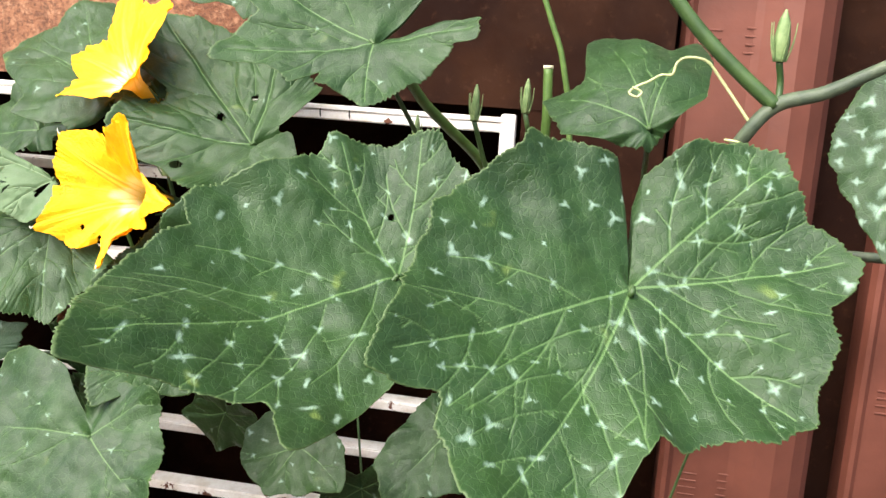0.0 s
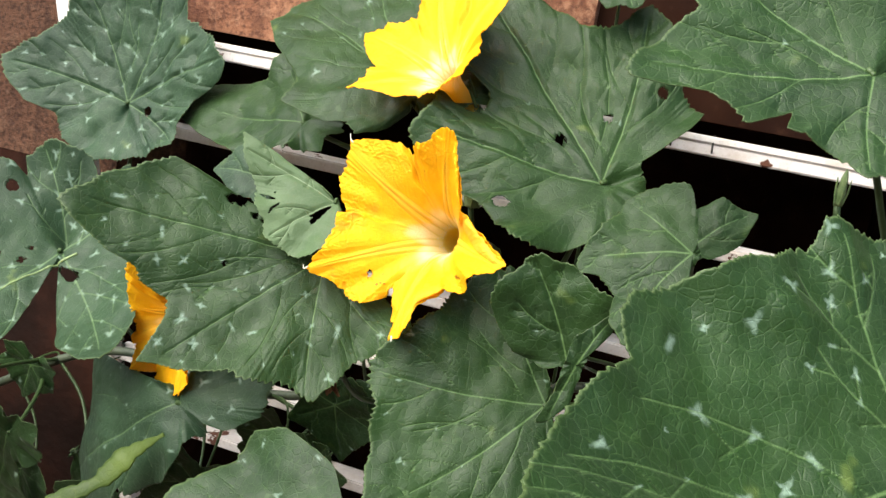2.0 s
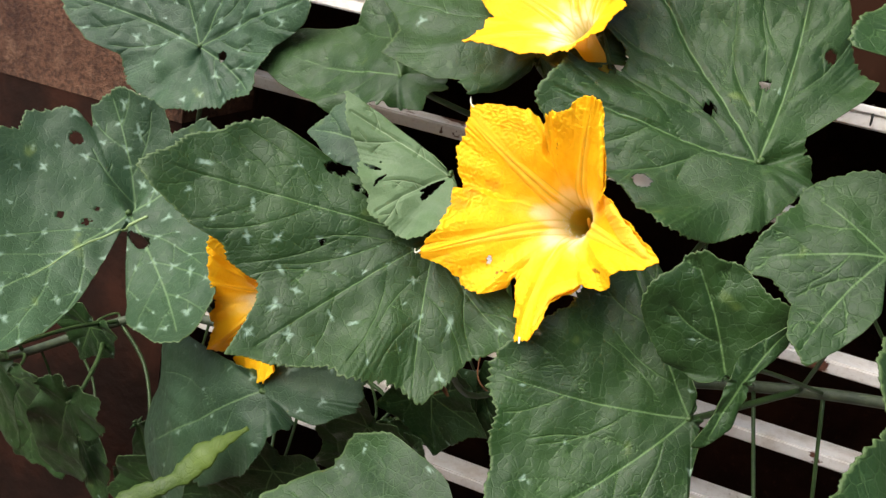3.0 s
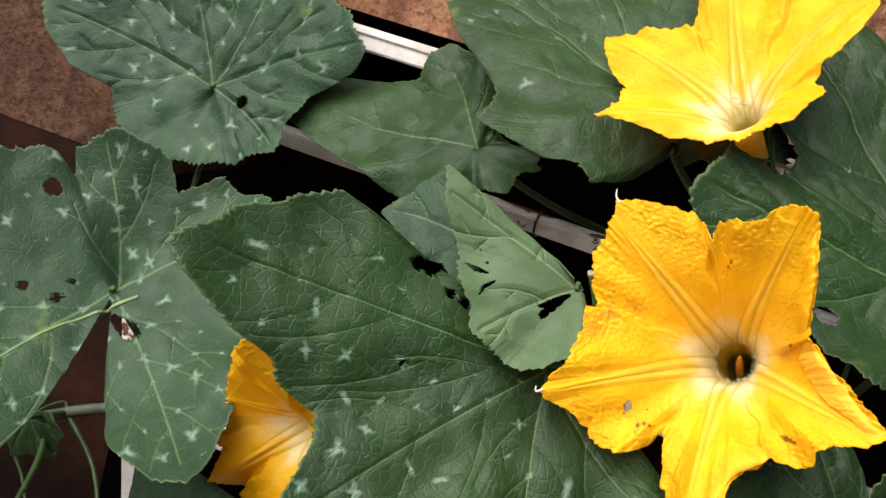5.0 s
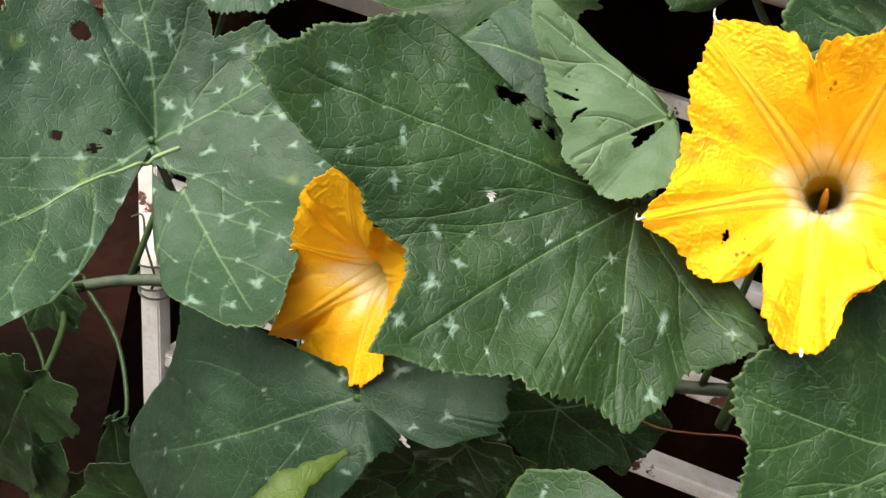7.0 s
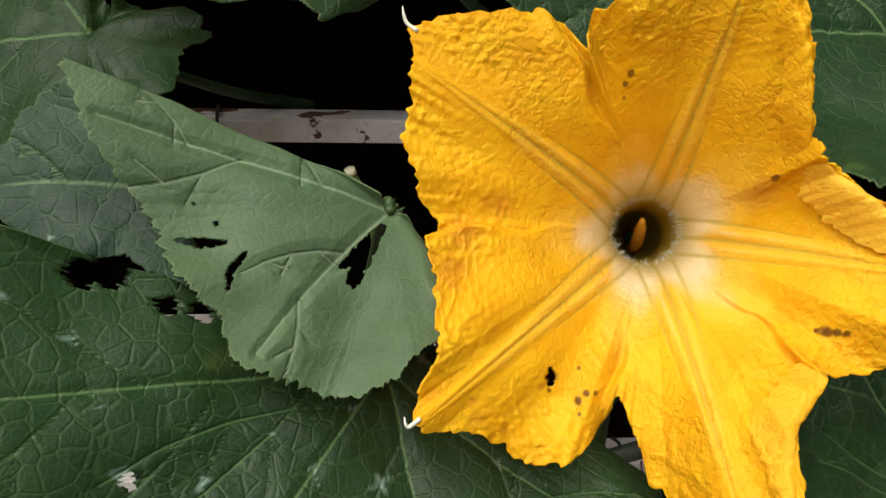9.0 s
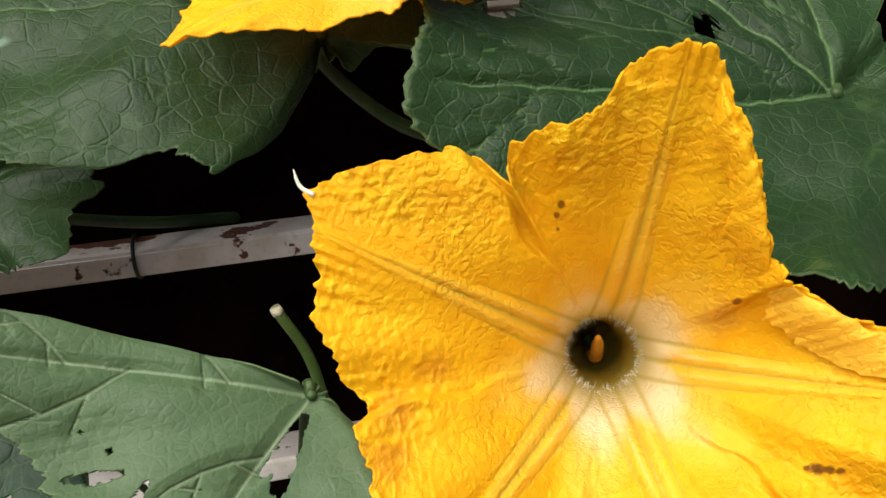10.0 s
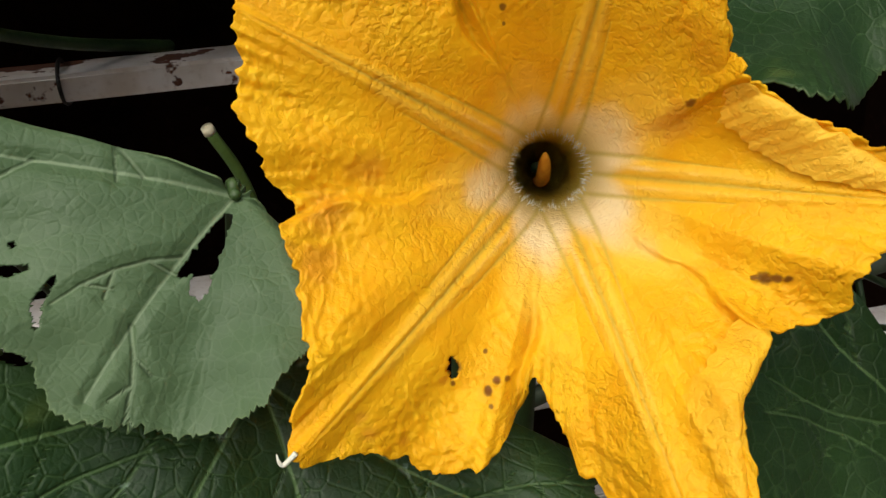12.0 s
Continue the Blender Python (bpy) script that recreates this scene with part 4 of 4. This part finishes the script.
flower((-0.0024, 0.0119, 1.0985), (-0.2413, -0.9186, 0.3129), (-0.858, 0.0513, -0.5111),
    [(-173, 42), (-162, 48), (-155, 53), (-147, 60), (-141, 66), (-137, 68), (-131, 68), (-125, 63), (-121, 57), (-114, 54), (-104, 56), (-98, 54), (-96, 46), (-93, 57), (-90, 62), (-86, 64), (-81, 68), (-75, 73), (-66, 80), (-60, 74), (-50, 68), (-43, 66), (-36, 63), (-31, 60), (-28, 55), (-25, 59), (-14, 59), (-2, 60), (3, 64), (6, 71), (9, 77), (13, 76), (19, 70), (25, 69), (31, 70), (38, 66), (42, 62), (45, 57), (47, 45), (50, 47), (56, 58), (59, 70), (61, 68), (64, 75), (67, 79), (72, 82), (79, 81), (83, 76), (86, 69), (89, 60), (95, 55), (103, 54), (106, 51), (108, 56), (113, 60), (118, 64), (122, 63), (126, 62), (130, 65), (136, 72), (139, 76), (142, 79), (144, 76), (148, 67), (153, 57), (159, 49), (167, 44), (174, 38)],
    [(-173, 65), (-157, 72), (-143, 76), (-133, 78.7), (-120, 70), (-110, 67), (-98, 57), (-92, 53), (-80, 58), (-65, 67), (-50, 66), (-28, 62), (-10, 72), (10, 81), (26, 62), (40, 55), (47, 42), (62, 50), (72, 74), (82, 80), (96, 66), (107, 60), (114, 55), (125, 64), (142, 60), (174, 60)],
    [-61, 11, 74, 140, -136], "wide open yellow pumpkin flower with a pale throat and insect bites",
    seams=[-27, 46, 106, 171, -92], bruises=[(43.8, 21.2, 2.0), (36.6, 23.1, 0.7), (38, 29.4, 1.1), (35.9, 30.6, 0.8), (40.7, 30.1, 1.2), (42, 33, 0.7), (46, 24, 0.8), (-30.6, 3.5, 1.0), (-22, 43.1, 1.7), (-24, 44.2, 1.2), (-25.6, 45.4, 1.0), (-20.5, 42, 0.8), (-11.6, -37.9, 1.0), (-9.5, -36.6, 0.9), (-8, -34, 0.5)],
    stains=[(63.5, 20.1, 2.2), (62, 16.2, 1.6), (59.9, 26.5, 1.5), (47, 22, 1.4), (-27, 6, 5), (52, -14, 5), (46, -22, 6), (57, -20, 4), (34, -24, 5)], holes=[(43.8, 21.2, 1.3), (44.6, 22.6, 1.1), (43.0, 19.9, 0.9)],
    tips=[-66, 10, 75], pale_to=75, hairs=260,
    flaps=[([(-37, 3), (-43, 11), (-46, 18), (-50, 26), (-54, 34), (-58, 43), (-61, 48)], [(-36, 5), (-33, 10), (-34, 16), (-37, 23), (-43, 32), (-52, 42), (-60, 49)], 0.52),
           ([(-17, 50), (-13, 53), (-7, 55), (-2, 57), (2, 61), (6, 68), (10, 74)], [(-13, 46), (-5, 46.5), (1, 48), (6, 51.5), (9, 58), (11, 66), (12, 74)], 0.22),
           ([(-51, -39), (-49, -30), (-47, -20), (-43, -9), (-38, 2)], [(-49, -37), (-44, -29), (-41, -19), (-36, -11), (-34, 0)], 0.08)], rows=170, cols=900)
flower((-0.1915, -0.0165, 0.9975), (-0.343, -0.889, -0.303), (-0.634, 0.457, -0.624),
    [(-178, 62), (-176, 73), (-172, 69), (-165, 60), (-157, 60), (-152, 66), (-150, 84), (-143, 80), (-131, 76), (-123, 67), (-110, 59), (-98, 50), (-78, 40), (-33, 38), (-7, 47), (5, 58), (11, 68), (17, 65), (26, 70), (40, 64), (59, 52), (82, 45), (100, 43), (120, 34), (142, 31), (150, 38), (165, 42), (176, 52)],
    [(-176, 35), (-150, 45), (-132, 41), (-90, 38), (-30, 34), (5, 44), (15, 27), (58, 43), (100, 42), (153, 43)],
    [-140, -66, 8, 70, 178], "open yellow pumpkin flower half hidden between leaves", depth=0.06, spread=0.045, seams=[-105, -25, 18, 125, -158], rows=90, cols=420, throat=0.0075, stem_to=(-0.16, 0.12, 0.93))
flower((-0.0354, 0.0522, 1.2062), (-0.469, -0.599, 0.649), (-0.878, 0.239, -0.415),
    [(-178, 38), (-171, 42), (-160, 60), (-152, 78), (-145, 84), (-131, 86), (-120, 76), (-109, 74), (-100, 88), (-88, 100), (-78, 100), (-72, 86), (-68, 60), (-58, 53), (-45, 66), (-34, 82), (-29, 84), (-18, 73), (-9, 58), (8, 56), (17, 60), (23, 68), (28, 57), (39, 43), (46, 39), (63, 29), (80, 28), (99, 30), (125, 32), (147, 40), (160, 46), (166, 46)],
    [(-177, 25), (-150, 34), (-90, 44), (-60, 38), (-30, 40), (-8, 30), (23, 43), (45, 26), (63, 20), (100, 20), (150, 26)],
    [23, -31, -84, -140, 160], "open yellow pumpkin flower above the rack", depth=0.05, spread=0.045, seams=[-5, -60, -115, -172, 75], stem_to=(0.02, 0.11, 1.165), rows=90, cols=420, throat=0.0072)
leaf((0.118, -0.0861, 1.0647), (0.309, -0.928, 0.206), (0.389, 0.322, 0.863), 0,
    [(-180, 42), (-170, 39), (-152, 25), (-150, 21), (-118, 6), (-98, 5), (-96, 5), (-56, 5), (-40, 5), (-36, 6), (-14, 10), (-12, 31), (0, 43), (2, 40), (42, 17), (44, 16), (48, 14), (58, 11), (60, 11), (80, 8), (82, 8), (122, 8), (126, 8), (128, 8), (130, 8), (138, 9), (178, 21)],
    "light green rolled-up pumpkin leaf", flecks=0.0, rows=24, cols=160)


def curled_margin(points, width, parent, label):
    """A leaf margin rolled over into a half-open tube, along points of the place."""
    inv = parent.matrix_world.inverted()
    line = spline([tuple(inv @ Vector(p)) for p in points], 12)
    rng, n, rows = np.random.default_rng(4), len(line), 9
    along = np.cumsum(np.linalg.norm(np.gradient(line, axis=0), axis=1))
    uneven = 1 + 0.45 * wander(along, 0.022, rng) + 0.30 * wander(along, 0.003, rng)
    fade = np.clip(np.minimum(along - along[0], along[-1] - along) / 0.03, 0.15, 1)
    way = np.gradient(line, axis=0)
    way /= np.linalg.norm(way, axis=1, keepdims=True)
    up = np.array([0.0, 0.0, 1.0]) - way * way[:, 2:]
    up /= np.linalg.norm(up, axis=1, keepdims=True)
    across = np.cross(up, way)
    verts = []
    for k in range(rows):
        a = math.pi * (0.05 + 1.05 * k / (rows - 1))
        r = (width / 2 * uneven * fade)[:, None]
        verts += (line + across * math.cos(a) * r + up * math.sin(a) * r * 0.3).tolist()
    faces = [(a * n + b, a * n + b + 1, (a + 1) * n + b + 1, (a + 1) * n + b) for a in range(rows - 1) for b in range(n - 1)]
    me = mesh_of("rolled_margin", verts, faces, [LEAF_FRESH])
    for key, v in (("vein", 9.0), ("side", 9.0), ("fleck", 3.0), ("rim", 0.5)):
        attribute(me, key, np.full(len(verts), v))
    edge = child("rolled_margin", me, parent, label)
    solid = edge.modifiers.new("thickness", "SOLIDIFY")
    solid.thickness = 0.0006


curled_margin([(-0.172, -0.080, 0.926), (-0.186, -0.100, 0.914), (-0.200, -0.115, 0.894), (-0.222, -0.130, 0.878), (-0.239, -0.140, 0.862), (-0.262, -0.142, 0.842)], 0.0125, shaded, "fresh yellow-green rolled margin")


# ---- the rack behind the vine ----
BAR_Y = 0.185
# opening and closed dark box added here to keep the rack's gaps black
# same wall as the lintel, with the shade on it put into the colour
slab("wall_back", (2.08, 0.14, 1.77), (-1.49, 0.283, 1.915), WALL_SHADED, "rough brown rendered wall beside and above the rack", "wall")
slab("wall_lintel", (0.48, 0.14, 1.60), (-0.21, 0.283, 2.0), WALL, "rough brown rendered wall above the rack", "wall")
slab("wall_left", (2.08, 0.14, 1.03), (-1.49, 0.284, 0.515), WALL_LOW_SHADED, "rough brown rendered wall beside the rack", "wall")
slab("wall_panel", (0.47, 0.12, 1.60), (0.265, 0.287, 2.0), SHEET, "dark brown painted steel sheet above the rack", "wall")
slab("wall_jamb", (0.16, 0.12, 1.20), (0.42, 0.288, 0.6), SHEET, "dark brown painted steel sheet beside the rack", "wall")
slab("recess_back", (1.20, 0.08, 1.30), (-0.05, 1.00, 0.6), SHEET, "near-black back of an added recess", "wall")
slab("recess_left", (0.08, 0.64, 1.30), (-0.49, 0.66, 0.6), SHEET, "near-black side of an added recess", "wall")
slab("recess_right", (0.08, 0.64, 1.30), (0.40, 0.66, 0.6), SHEET, "near-black side of an added recess", "wall")
slab("recess_top", (1.20, 0.70, 0.06), (-0.05, 0.69, 1.235), SHEET, "near-black top of an added recess", "wall")
# unseen, added behind the camera to cut off light from the low sky
slab("wall_sky_block", (16.0, 0.15, 3.0), (0, -6.0, 1.5), WALL, "unseen plain brown wall added to block the low sky", "wall")


def rack():
    ob = thing("metal_rack", "white-painted square-tube metal rack with flaking rusty paint", "rack", pose(0, BAR_Y, 0))
    for z in (1.178, 1.094, 0.990, 0.913, 0.843, 0.780, 0.700, 0.615, 0.53, 0.45, 0.36, 0.27, 0.18, 0.09):
        left = -0.369 - (z - 0.655) * 0.235
        rail = part("rail", block((0.33 - left, 0.028, 0.011), 0.0014, ((0.33 + left) / 2, 0.007, z + 0.0035), 2), PAINT, ob)
        # the uppermost rail has a lip along its top edge
        if z > 1.15:
            part("lip", block((0.33 - left, 0.006, 0.0055), 0.0009, ((0.33 + left) / 2, -0.0052, z + 0.0118), 2), PAINT, rail)
    part("post", block((0.016, 0.016, 1.196), 0.0013, (0.331, 0, 0.598), 2), PAINT, ob)
    lean = block((0.016, 0.018, 1.36), 0.0013, (0, -0.001, 0.0), 2)
    bmesh.ops.transform(lean, matrix=pose(-0.369, -0.004, 0.655, 0, -13.2, 0), verts=lean.verts[:])
    part("post", lean, PAINT, ob)
    return ob


rack()


def clay_tile(name, x, y, z0, z1, width, label):
    """A long clay roof tile stood on end: flat on one side, rolled over on the other, with a stamped panel."""
    ob = thing(name, label, "tile", pose(x, y, z0), "clay tiles against the wall")
    prof = [(-0.5, 0.05), (-0.5, -0.012), (-0.47, -0.021), (-0.44, -0.023), (-0.41, -0.018), (-0.05, -0.018), (0.0, -0.022), (0.10, -0.034), (0.22, -0.039), (0.34, -0.032), (0.43, -0.016), (0.49, 0.008), (0.5, 0.05)]
    bm = bmesh.new()
    rows = [[bm.verts.new((px * width, py, z)) for px, py in prof] for z in np.linspace(0, z1 - z0, 6)]
    for p, q in zip(rows, rows[1:]):
        for a in range(len(prof)):
            b = (a + 1) % len(prof)
            bm.faces.new((p[a], p[b], q[b], q[a]))
    bm.faces.new(rows[-1]), bm.faces.new(rows[0][::-1])
    bmesh.ops.recalc_face_normals(bm, faces=bm.faces[:])
    body = part("body", bm, CLAY, ob)
    for k in range(4):
        for row, long in ((0, 0.020), (1, 0.013 + 0.003 * (k % 2))):
            part("stamp_bar", block((long, 0.0016, 0.0022), 0.0004, (-0.30 * width + row * 0.042, -0.0185, 0.285 - 0.009 * k + 0.004 * row)), CLAY, ob)
    return ob


clay_tile("clay_tile", 0.592, 0.275, 1.015, 1.52, 0.172, "reddish clay roof tile stood on end with a stamped mark")
clay_tile("clay_tile", 0.622, 0.262, 0.50, 1.010, 0.176, "orange clay roof tile stood on end below another")
clay_tile("clay_tile", 0.600, 0.270, 0.0, 0.495, 0.176, "dusty clay roof tile stood on the soil")
clay_tile("clay_tile", 0.835, 0.290, 0.62, 1.085, 0.176, "reddish clay roof tile leaning beside the others")
clay_tile("clay_tile", 0.835, 0.295, 0.0, 0.615, 0.176, "dusty clay roof tile on the soil beside the others")
slab("wall_side", (2.4, 0.12, 2.6), (1.70, 0.385, 1.3), SHEET, "dark brown painted steel sheet beside the pillar", "wall")


# ---- stems, buds and small things ----
def stem(name, label, category, points, radii, material, sides=9, count=8, group=""):
    ob = new(name, tube(name, points, radii, material, sides, count, 0.05))
    return tagged(ob, label, category, group)


stem("vine_stem", "thick green pumpkin vine stem trailing along the rack", "vine", VINE, [0.0044, 0.0046, 0.0044, 0.0044], STEM_OLD, 10, 12)
root = stem("vine_stem", "green pumpkin vine stem rising from the soil", "vine", [(-0.80, 0.05, 0.0), (-0.78, 0.10, 0.3), (-0.70, 0.13, 0.55), (-0.62, 0.13, 0.74)], [0.006, 0.0055, 0.005, 0.0045], STEM_OLD, 10, 12)


def bud(at, base, length, label, fat=0.0042):
    """A closed flower bud, pointed and ribbed, with thin sepals, on an upright stalk."""
    ob = thing("pumpkin_bud", label, "bud", Matrix.Translation(base), "buds of the vine")
    top = Vector(at) - Vector(base)
    low = top - Vector((0.0005, 0, length))
    child("bud_body", tube("bud_body", [tuple(low), tuple(low.lerp(top, 0.35)), tuple(low.lerp(top, 0.75)), tuple(top)], [fat * 0.7, fat, fat * 0.7, 0.0006], BUD, 10, 5, 0.10), ob)
    for k in range(5):
        a = 2 * math.pi * k / 5
        d = Vector((math.cos(a), math.sin(a), 0))
        child("sepal", tube("sepal", [tuple(low + d * fat * 0.7), tuple(low + d * fat * 1.35 + Vector((0, 0, length * 0.35))), tuple(low + d * fat * 1.6 + Vector((0, 0, length * 0.75)))], [0.0009, 0.0007, 0.0003], BUD, 5, 4), ob)
    mid = low * 0.5 + Vector((0.002, 0.004, 0))
    child("stalk", tube("stalk", [(0, 0, 0), tuple(mid), tuple(low)], [0.0026, 0.0024, 0.0024], STEM, 8, 7), ob)
    return ob


bud((0.318, 0.026, 1.233), (0.352, 0.098, 1.03), 0.034, "slim green flower bud in front of the rack")
bud((0.364, 0.037, 1.241), (0.392, 0.085, 1.04), 0.032, "slim green flower bud beside the rack")
bud((0.252, 0.080, 1.197), (0.275, 0.108, 1.012), 0.026, "small pointed green flower bud", 0.0032)
bud((0.559, -0.151, 1.307), (0.561, -0.151, 1.240), 0.036, "closed green flower bud on the upper vine", 0.0058)
bud((-0.012, 0.075, 1.143), (-0.004, 0.138, 0.937), 0.030, "pale ribbed unripe bud behind the flower", 0.0085)


def cut_stem(points, label, r=0.003):
    ob = thing("cut_stem", label, "stem", Matrix.Translation(points[0]), "cut stems of the vine")
    rel = [tuple(Vector(p) - Vector(points[0])) for p in points]
    child("stalk", tube("stalk", rel, [r * 1.15, r], STEM_FRESH, 9, 8), ob)
    end, before = Vector(rel[-1]), Vector(rel[-2])
    way = (end - before).normalized()
    child("cut_end", tube("cut_end", [tuple(end - way * 0.0015), tuple(end + way * 0.001)], [r * 1.12, r * 1.05], CUT, 9, 2), ob, "pale dry cut end")
    return ob


cut_stem([(0.375, 0.097, 1.035), (0.381, 0.02, 1.13), (0.387, -0.004, 1.20), (0.385, -0.005, 1.254)], "upright cut leaf stalk with a pale end", 0.0042)
cut_stem([(-0.05, 0.142, 0.92), (-0.075, 0.10, 1.045), (-0.081, 0.09, 1.079), (-0.090, 0.082, 1.101)], "short cut leaf stalk in the shade", 0.0019)
stem("leaf_stalk", "thin green stalk climbing the dark wall", "stem", [(0.40, 0.10, 1.04), (0.402, 0.12, 1.175), (0.389, 0.12, 1.255), (0.374, 0.12, 1.296), (0.355, 0.12, 1.345), (0.33, 0.12, 1.42)], [0.0034, 0.003, 0.0026], STEM_FRESH)
stem("leaf_stalk", "thick pale green stalk rising to a leaf", "stem", [(0.258, -0.035, 1.248), (0.274, 0.000, 1.215), (0.291, 0.030, 1.192), (0.319, 0.080, 1.155), (0.332, 0.100, 1.121)], [0.0046, 0.0048, 0.005], STEM_FRESH)

# the upper vine, with its fork, in front of the pillar
stem("vine_stem", "green vine stem crossing in front of the pillar", "vine", [(0.44, -0.14, 1.365), (0.472, -0.146, 1.325), (0.502, -0.147, 1.29), (0.534, -0.149, 1.261), (0.560, -0.151, 1.240)], [0.0044, 0.0052, 0.0056], STEM, 10, 8)
stem("vine_stem", "dark vine stem forking towards the pillar", "vine", [(0.80, -0.20, 1.335), (0.673, -0.175, 1.294), (0.631, -0.164, 1.274), (0.592, -0.156, 1.252), (0.560, -0.151, 1.240), (0.539, -0.146, 1.212), (0.524, -0.10, 1.17), (0.54, 0.03, 1.095)], [0.0046, 0.0042, 0.0052, 0.005, 0.0048], STEM_OLD, 10, 8)
stem("tendril", "pale curled tendril lying over a leaf", "tendril", [(0.545, -0.147, 1.226), (0.521, -0.135, 1.257), (0.511, -0.131, 1.268), (0.498, -0.13, 1.270), (0.490, -0.131, 1.266), (0.487, -0.132, 1.257), (0.479, -0.131, 1.256), (0.471, -0.133, 1.251), (0.463, -0.134, 1.247), (0.457, -0.135, 1.242), (0.463, -0.136, 1.239), (0.466, -0.135, 1.243), (0.459, -0.135, 1.246)], [0.0013, 0.0010, 0.0009], TENDRIL, 6, 7)
coil = [(0.536 + 0.0075 * math.cos(a), -0.147 + 0.0075 * math.sin(a) * 0.6, 1.207 + 0.0045 * math.sin(a * 0.5) + 0.0006 * a) for a in np.linspace(0, 12, 22)]
stem("tendril", "dry tendril wound round the vine stem", "tendril", coil, [0.0009, 0.0008], TENDRIL, 6, 4)
stem("tendril", "thin brownish tendril hanging before the rack", "tendril", [(-0.072, 0.09, 0.955), (-0.061, 0.06, 0.945), (-0.043, 0.06, 0.935), (-0.028, 0.06, 0.933), (-0.007, 0.06, 0.938), (0.014, 0.06, 0.945), (0.030, 0.06, 0.945), (0.05, 0.13, 0.95)], [0.0006, 0.0005], DRY, 6, 6)
for dz in (0.0, 0.006, 0.013, 0.021):
    px = -0.369 - (0.838 + dz - 0.655) * 0.235
    ring = [(px + 0.0125 * math.cos(a), BAR_Y - 0.004 + 0.0135 * math.sin(a), 0.838 + dz + 0.003 * math.sin(a + dz * 90)) for a in np.linspace(0, 2 * math.pi, 15)]
    stem("tendril", "dark tendril wound round the leaning post", "tendril", ring, [0.0011, 0.0009], STEM_OLD, 6, 3)
stem("tendril", "thin tendril reaching up beside the leaning post", "tendril", [(-0.408, 0.165, 0.845), (-0.402, 0.155, 0.86), (-0.412, 0.150, 0.885), (-0.420, 0.152, 0.905), (-0.428, 0.150, 0.902)], [0.0012, 0.0007], STEM_OLD, 6, 6)


def dried_blossom(at, label):
    """A withered flower hanging on in shrivelled folds."""
    ob = thing("dried_blossom", label, "flower", Matrix.Translation(at))
    rng = np.random.default_rng(3)
    for k in range(6):
        d = rng.uniform(-1, 1, 3)
        tip = (0.009 * d[0], 0.005 * d[1], -0.012 - 0.008 * abs(d[2]))
        child("petal", tube("petal", [(0, 0, 0.004), (0.004 * d[1], 0.003 * d[0], -0.005), tip], [0.0018, 0.0036, 0.0008], DRY, 7, 4, 0.25), ob)
    child("stalk", tube("stalk", [(0, 0, 0.002), (0.0, 0.008, 0.001), (0.01, 0.06, -0.04), (0.03, 0.218, -0.075)], [0.002, 0.002, 0.0022, 0.0024], STEM, 7, 6), ob)
    return ob


dried_blossom((-0.056, -0.053, 0.999), "shrivelled brown dried blossom between the leaves")


def wire_tie(x, z):
    """A turn of dark wire round a rail of the rack."""
    pts = [(x + 0.0012 * k / 5, BAR_Y + 0.007 + 0.0155 * math.cos(a), z + 0.0085 * math.sin(a)) for k, a in enumerate(np.linspace(0, 2 * math.pi, 13))]
    return stem("wire_tie", "dark rusty wire wound round a rack rail", "wire", pts, [0.0009, 0.0009], WIRE, 6, 3, "wires on the rack")


for tx, tz in ((-0.147, 1.0975), (-0.250, 1.1835), (0.118, 1.1835), (0.152, 1.1835), (0.019, 1.0975), (0.06, 0.9165)):
    wire_tie(tx, tz)


# ---- deep shade under the vine ----
def shade_leaf(x, y, z, size, turn, label):
    """A plain lobed leaf low down, seen only dimly."""
    shape = [(-168, 0.28), (-150, 0.62), (-118, 0.80), (-92, 0.62), (-66, 0.86), (-34, 0.68), (0, 1.0), (34, 0.68), (66, 0.86), (92, 0.62), (118, 0.80), (150, 0.62), (168, 0.28)]
    lobes = [(a, int(size * 1000 * q * leaf_rng.uniform(0.9, 1.08))) for a, q in shape]
    n = (leaf_rng.uniform(-0.3, 0.3), -0.95, leaf_rng.uniform(-0.45, -0.1))
    u = (math.cos(math.radians(turn)), -0.2, math.sin(math.radians(turn)))
    return leaf((x, y, z), n, u, -1.0, lobes, label, rows=30, cols=170, flecks=0.5)


for sx, sy, sz, size, turn in ((-0.50, 0.05, 0.80, 0.075, -120), (-0.44, 0.08, 0.74, 0.07, -60), (-0.33, 0.07, 0.73, 0.075, -100), (-0.24, 0.06, 0.76, 0.07, -70), (-0.56, 0.02, 0.88, 0.08, -140), (-0.16, 0.09, 0.83, 0.055, -80),
                               (-0.06, 0.07, 0.93, 0.05, -60), (0.06, 0.06, 0.86, 0.06, -110), (0.22, 0.05, 0.80, 0.07, -80), (0.42, 0.05, 0.86, 0.085, -100), (0.52, 0.02, 0.78, 0.08, -70),
                               (-0.60, 0.10, 0.81, 0.07, -90), (-0.53, 0.12, 0.70, 0.07, -60), (-0.46, 0.11, 0.84, 0.05, -110), (-0.38, 0.12, 0.69, 0.06, -80), (-0.66, 0.08, 0.72, 0.08, -100), (-0.128, 0.02, 0.897, 0.050, -115), (-0.19, 0.0, 0.845, 0.060, -100), (-0.086, 0.03, 0.935, 0.058, -85), (-0.10, 0.04, 0.87, 0.045, -60)):
    shade_leaf(sx, sy, sz, size, turn, "dim green pumpkin leaf deep in the shade")
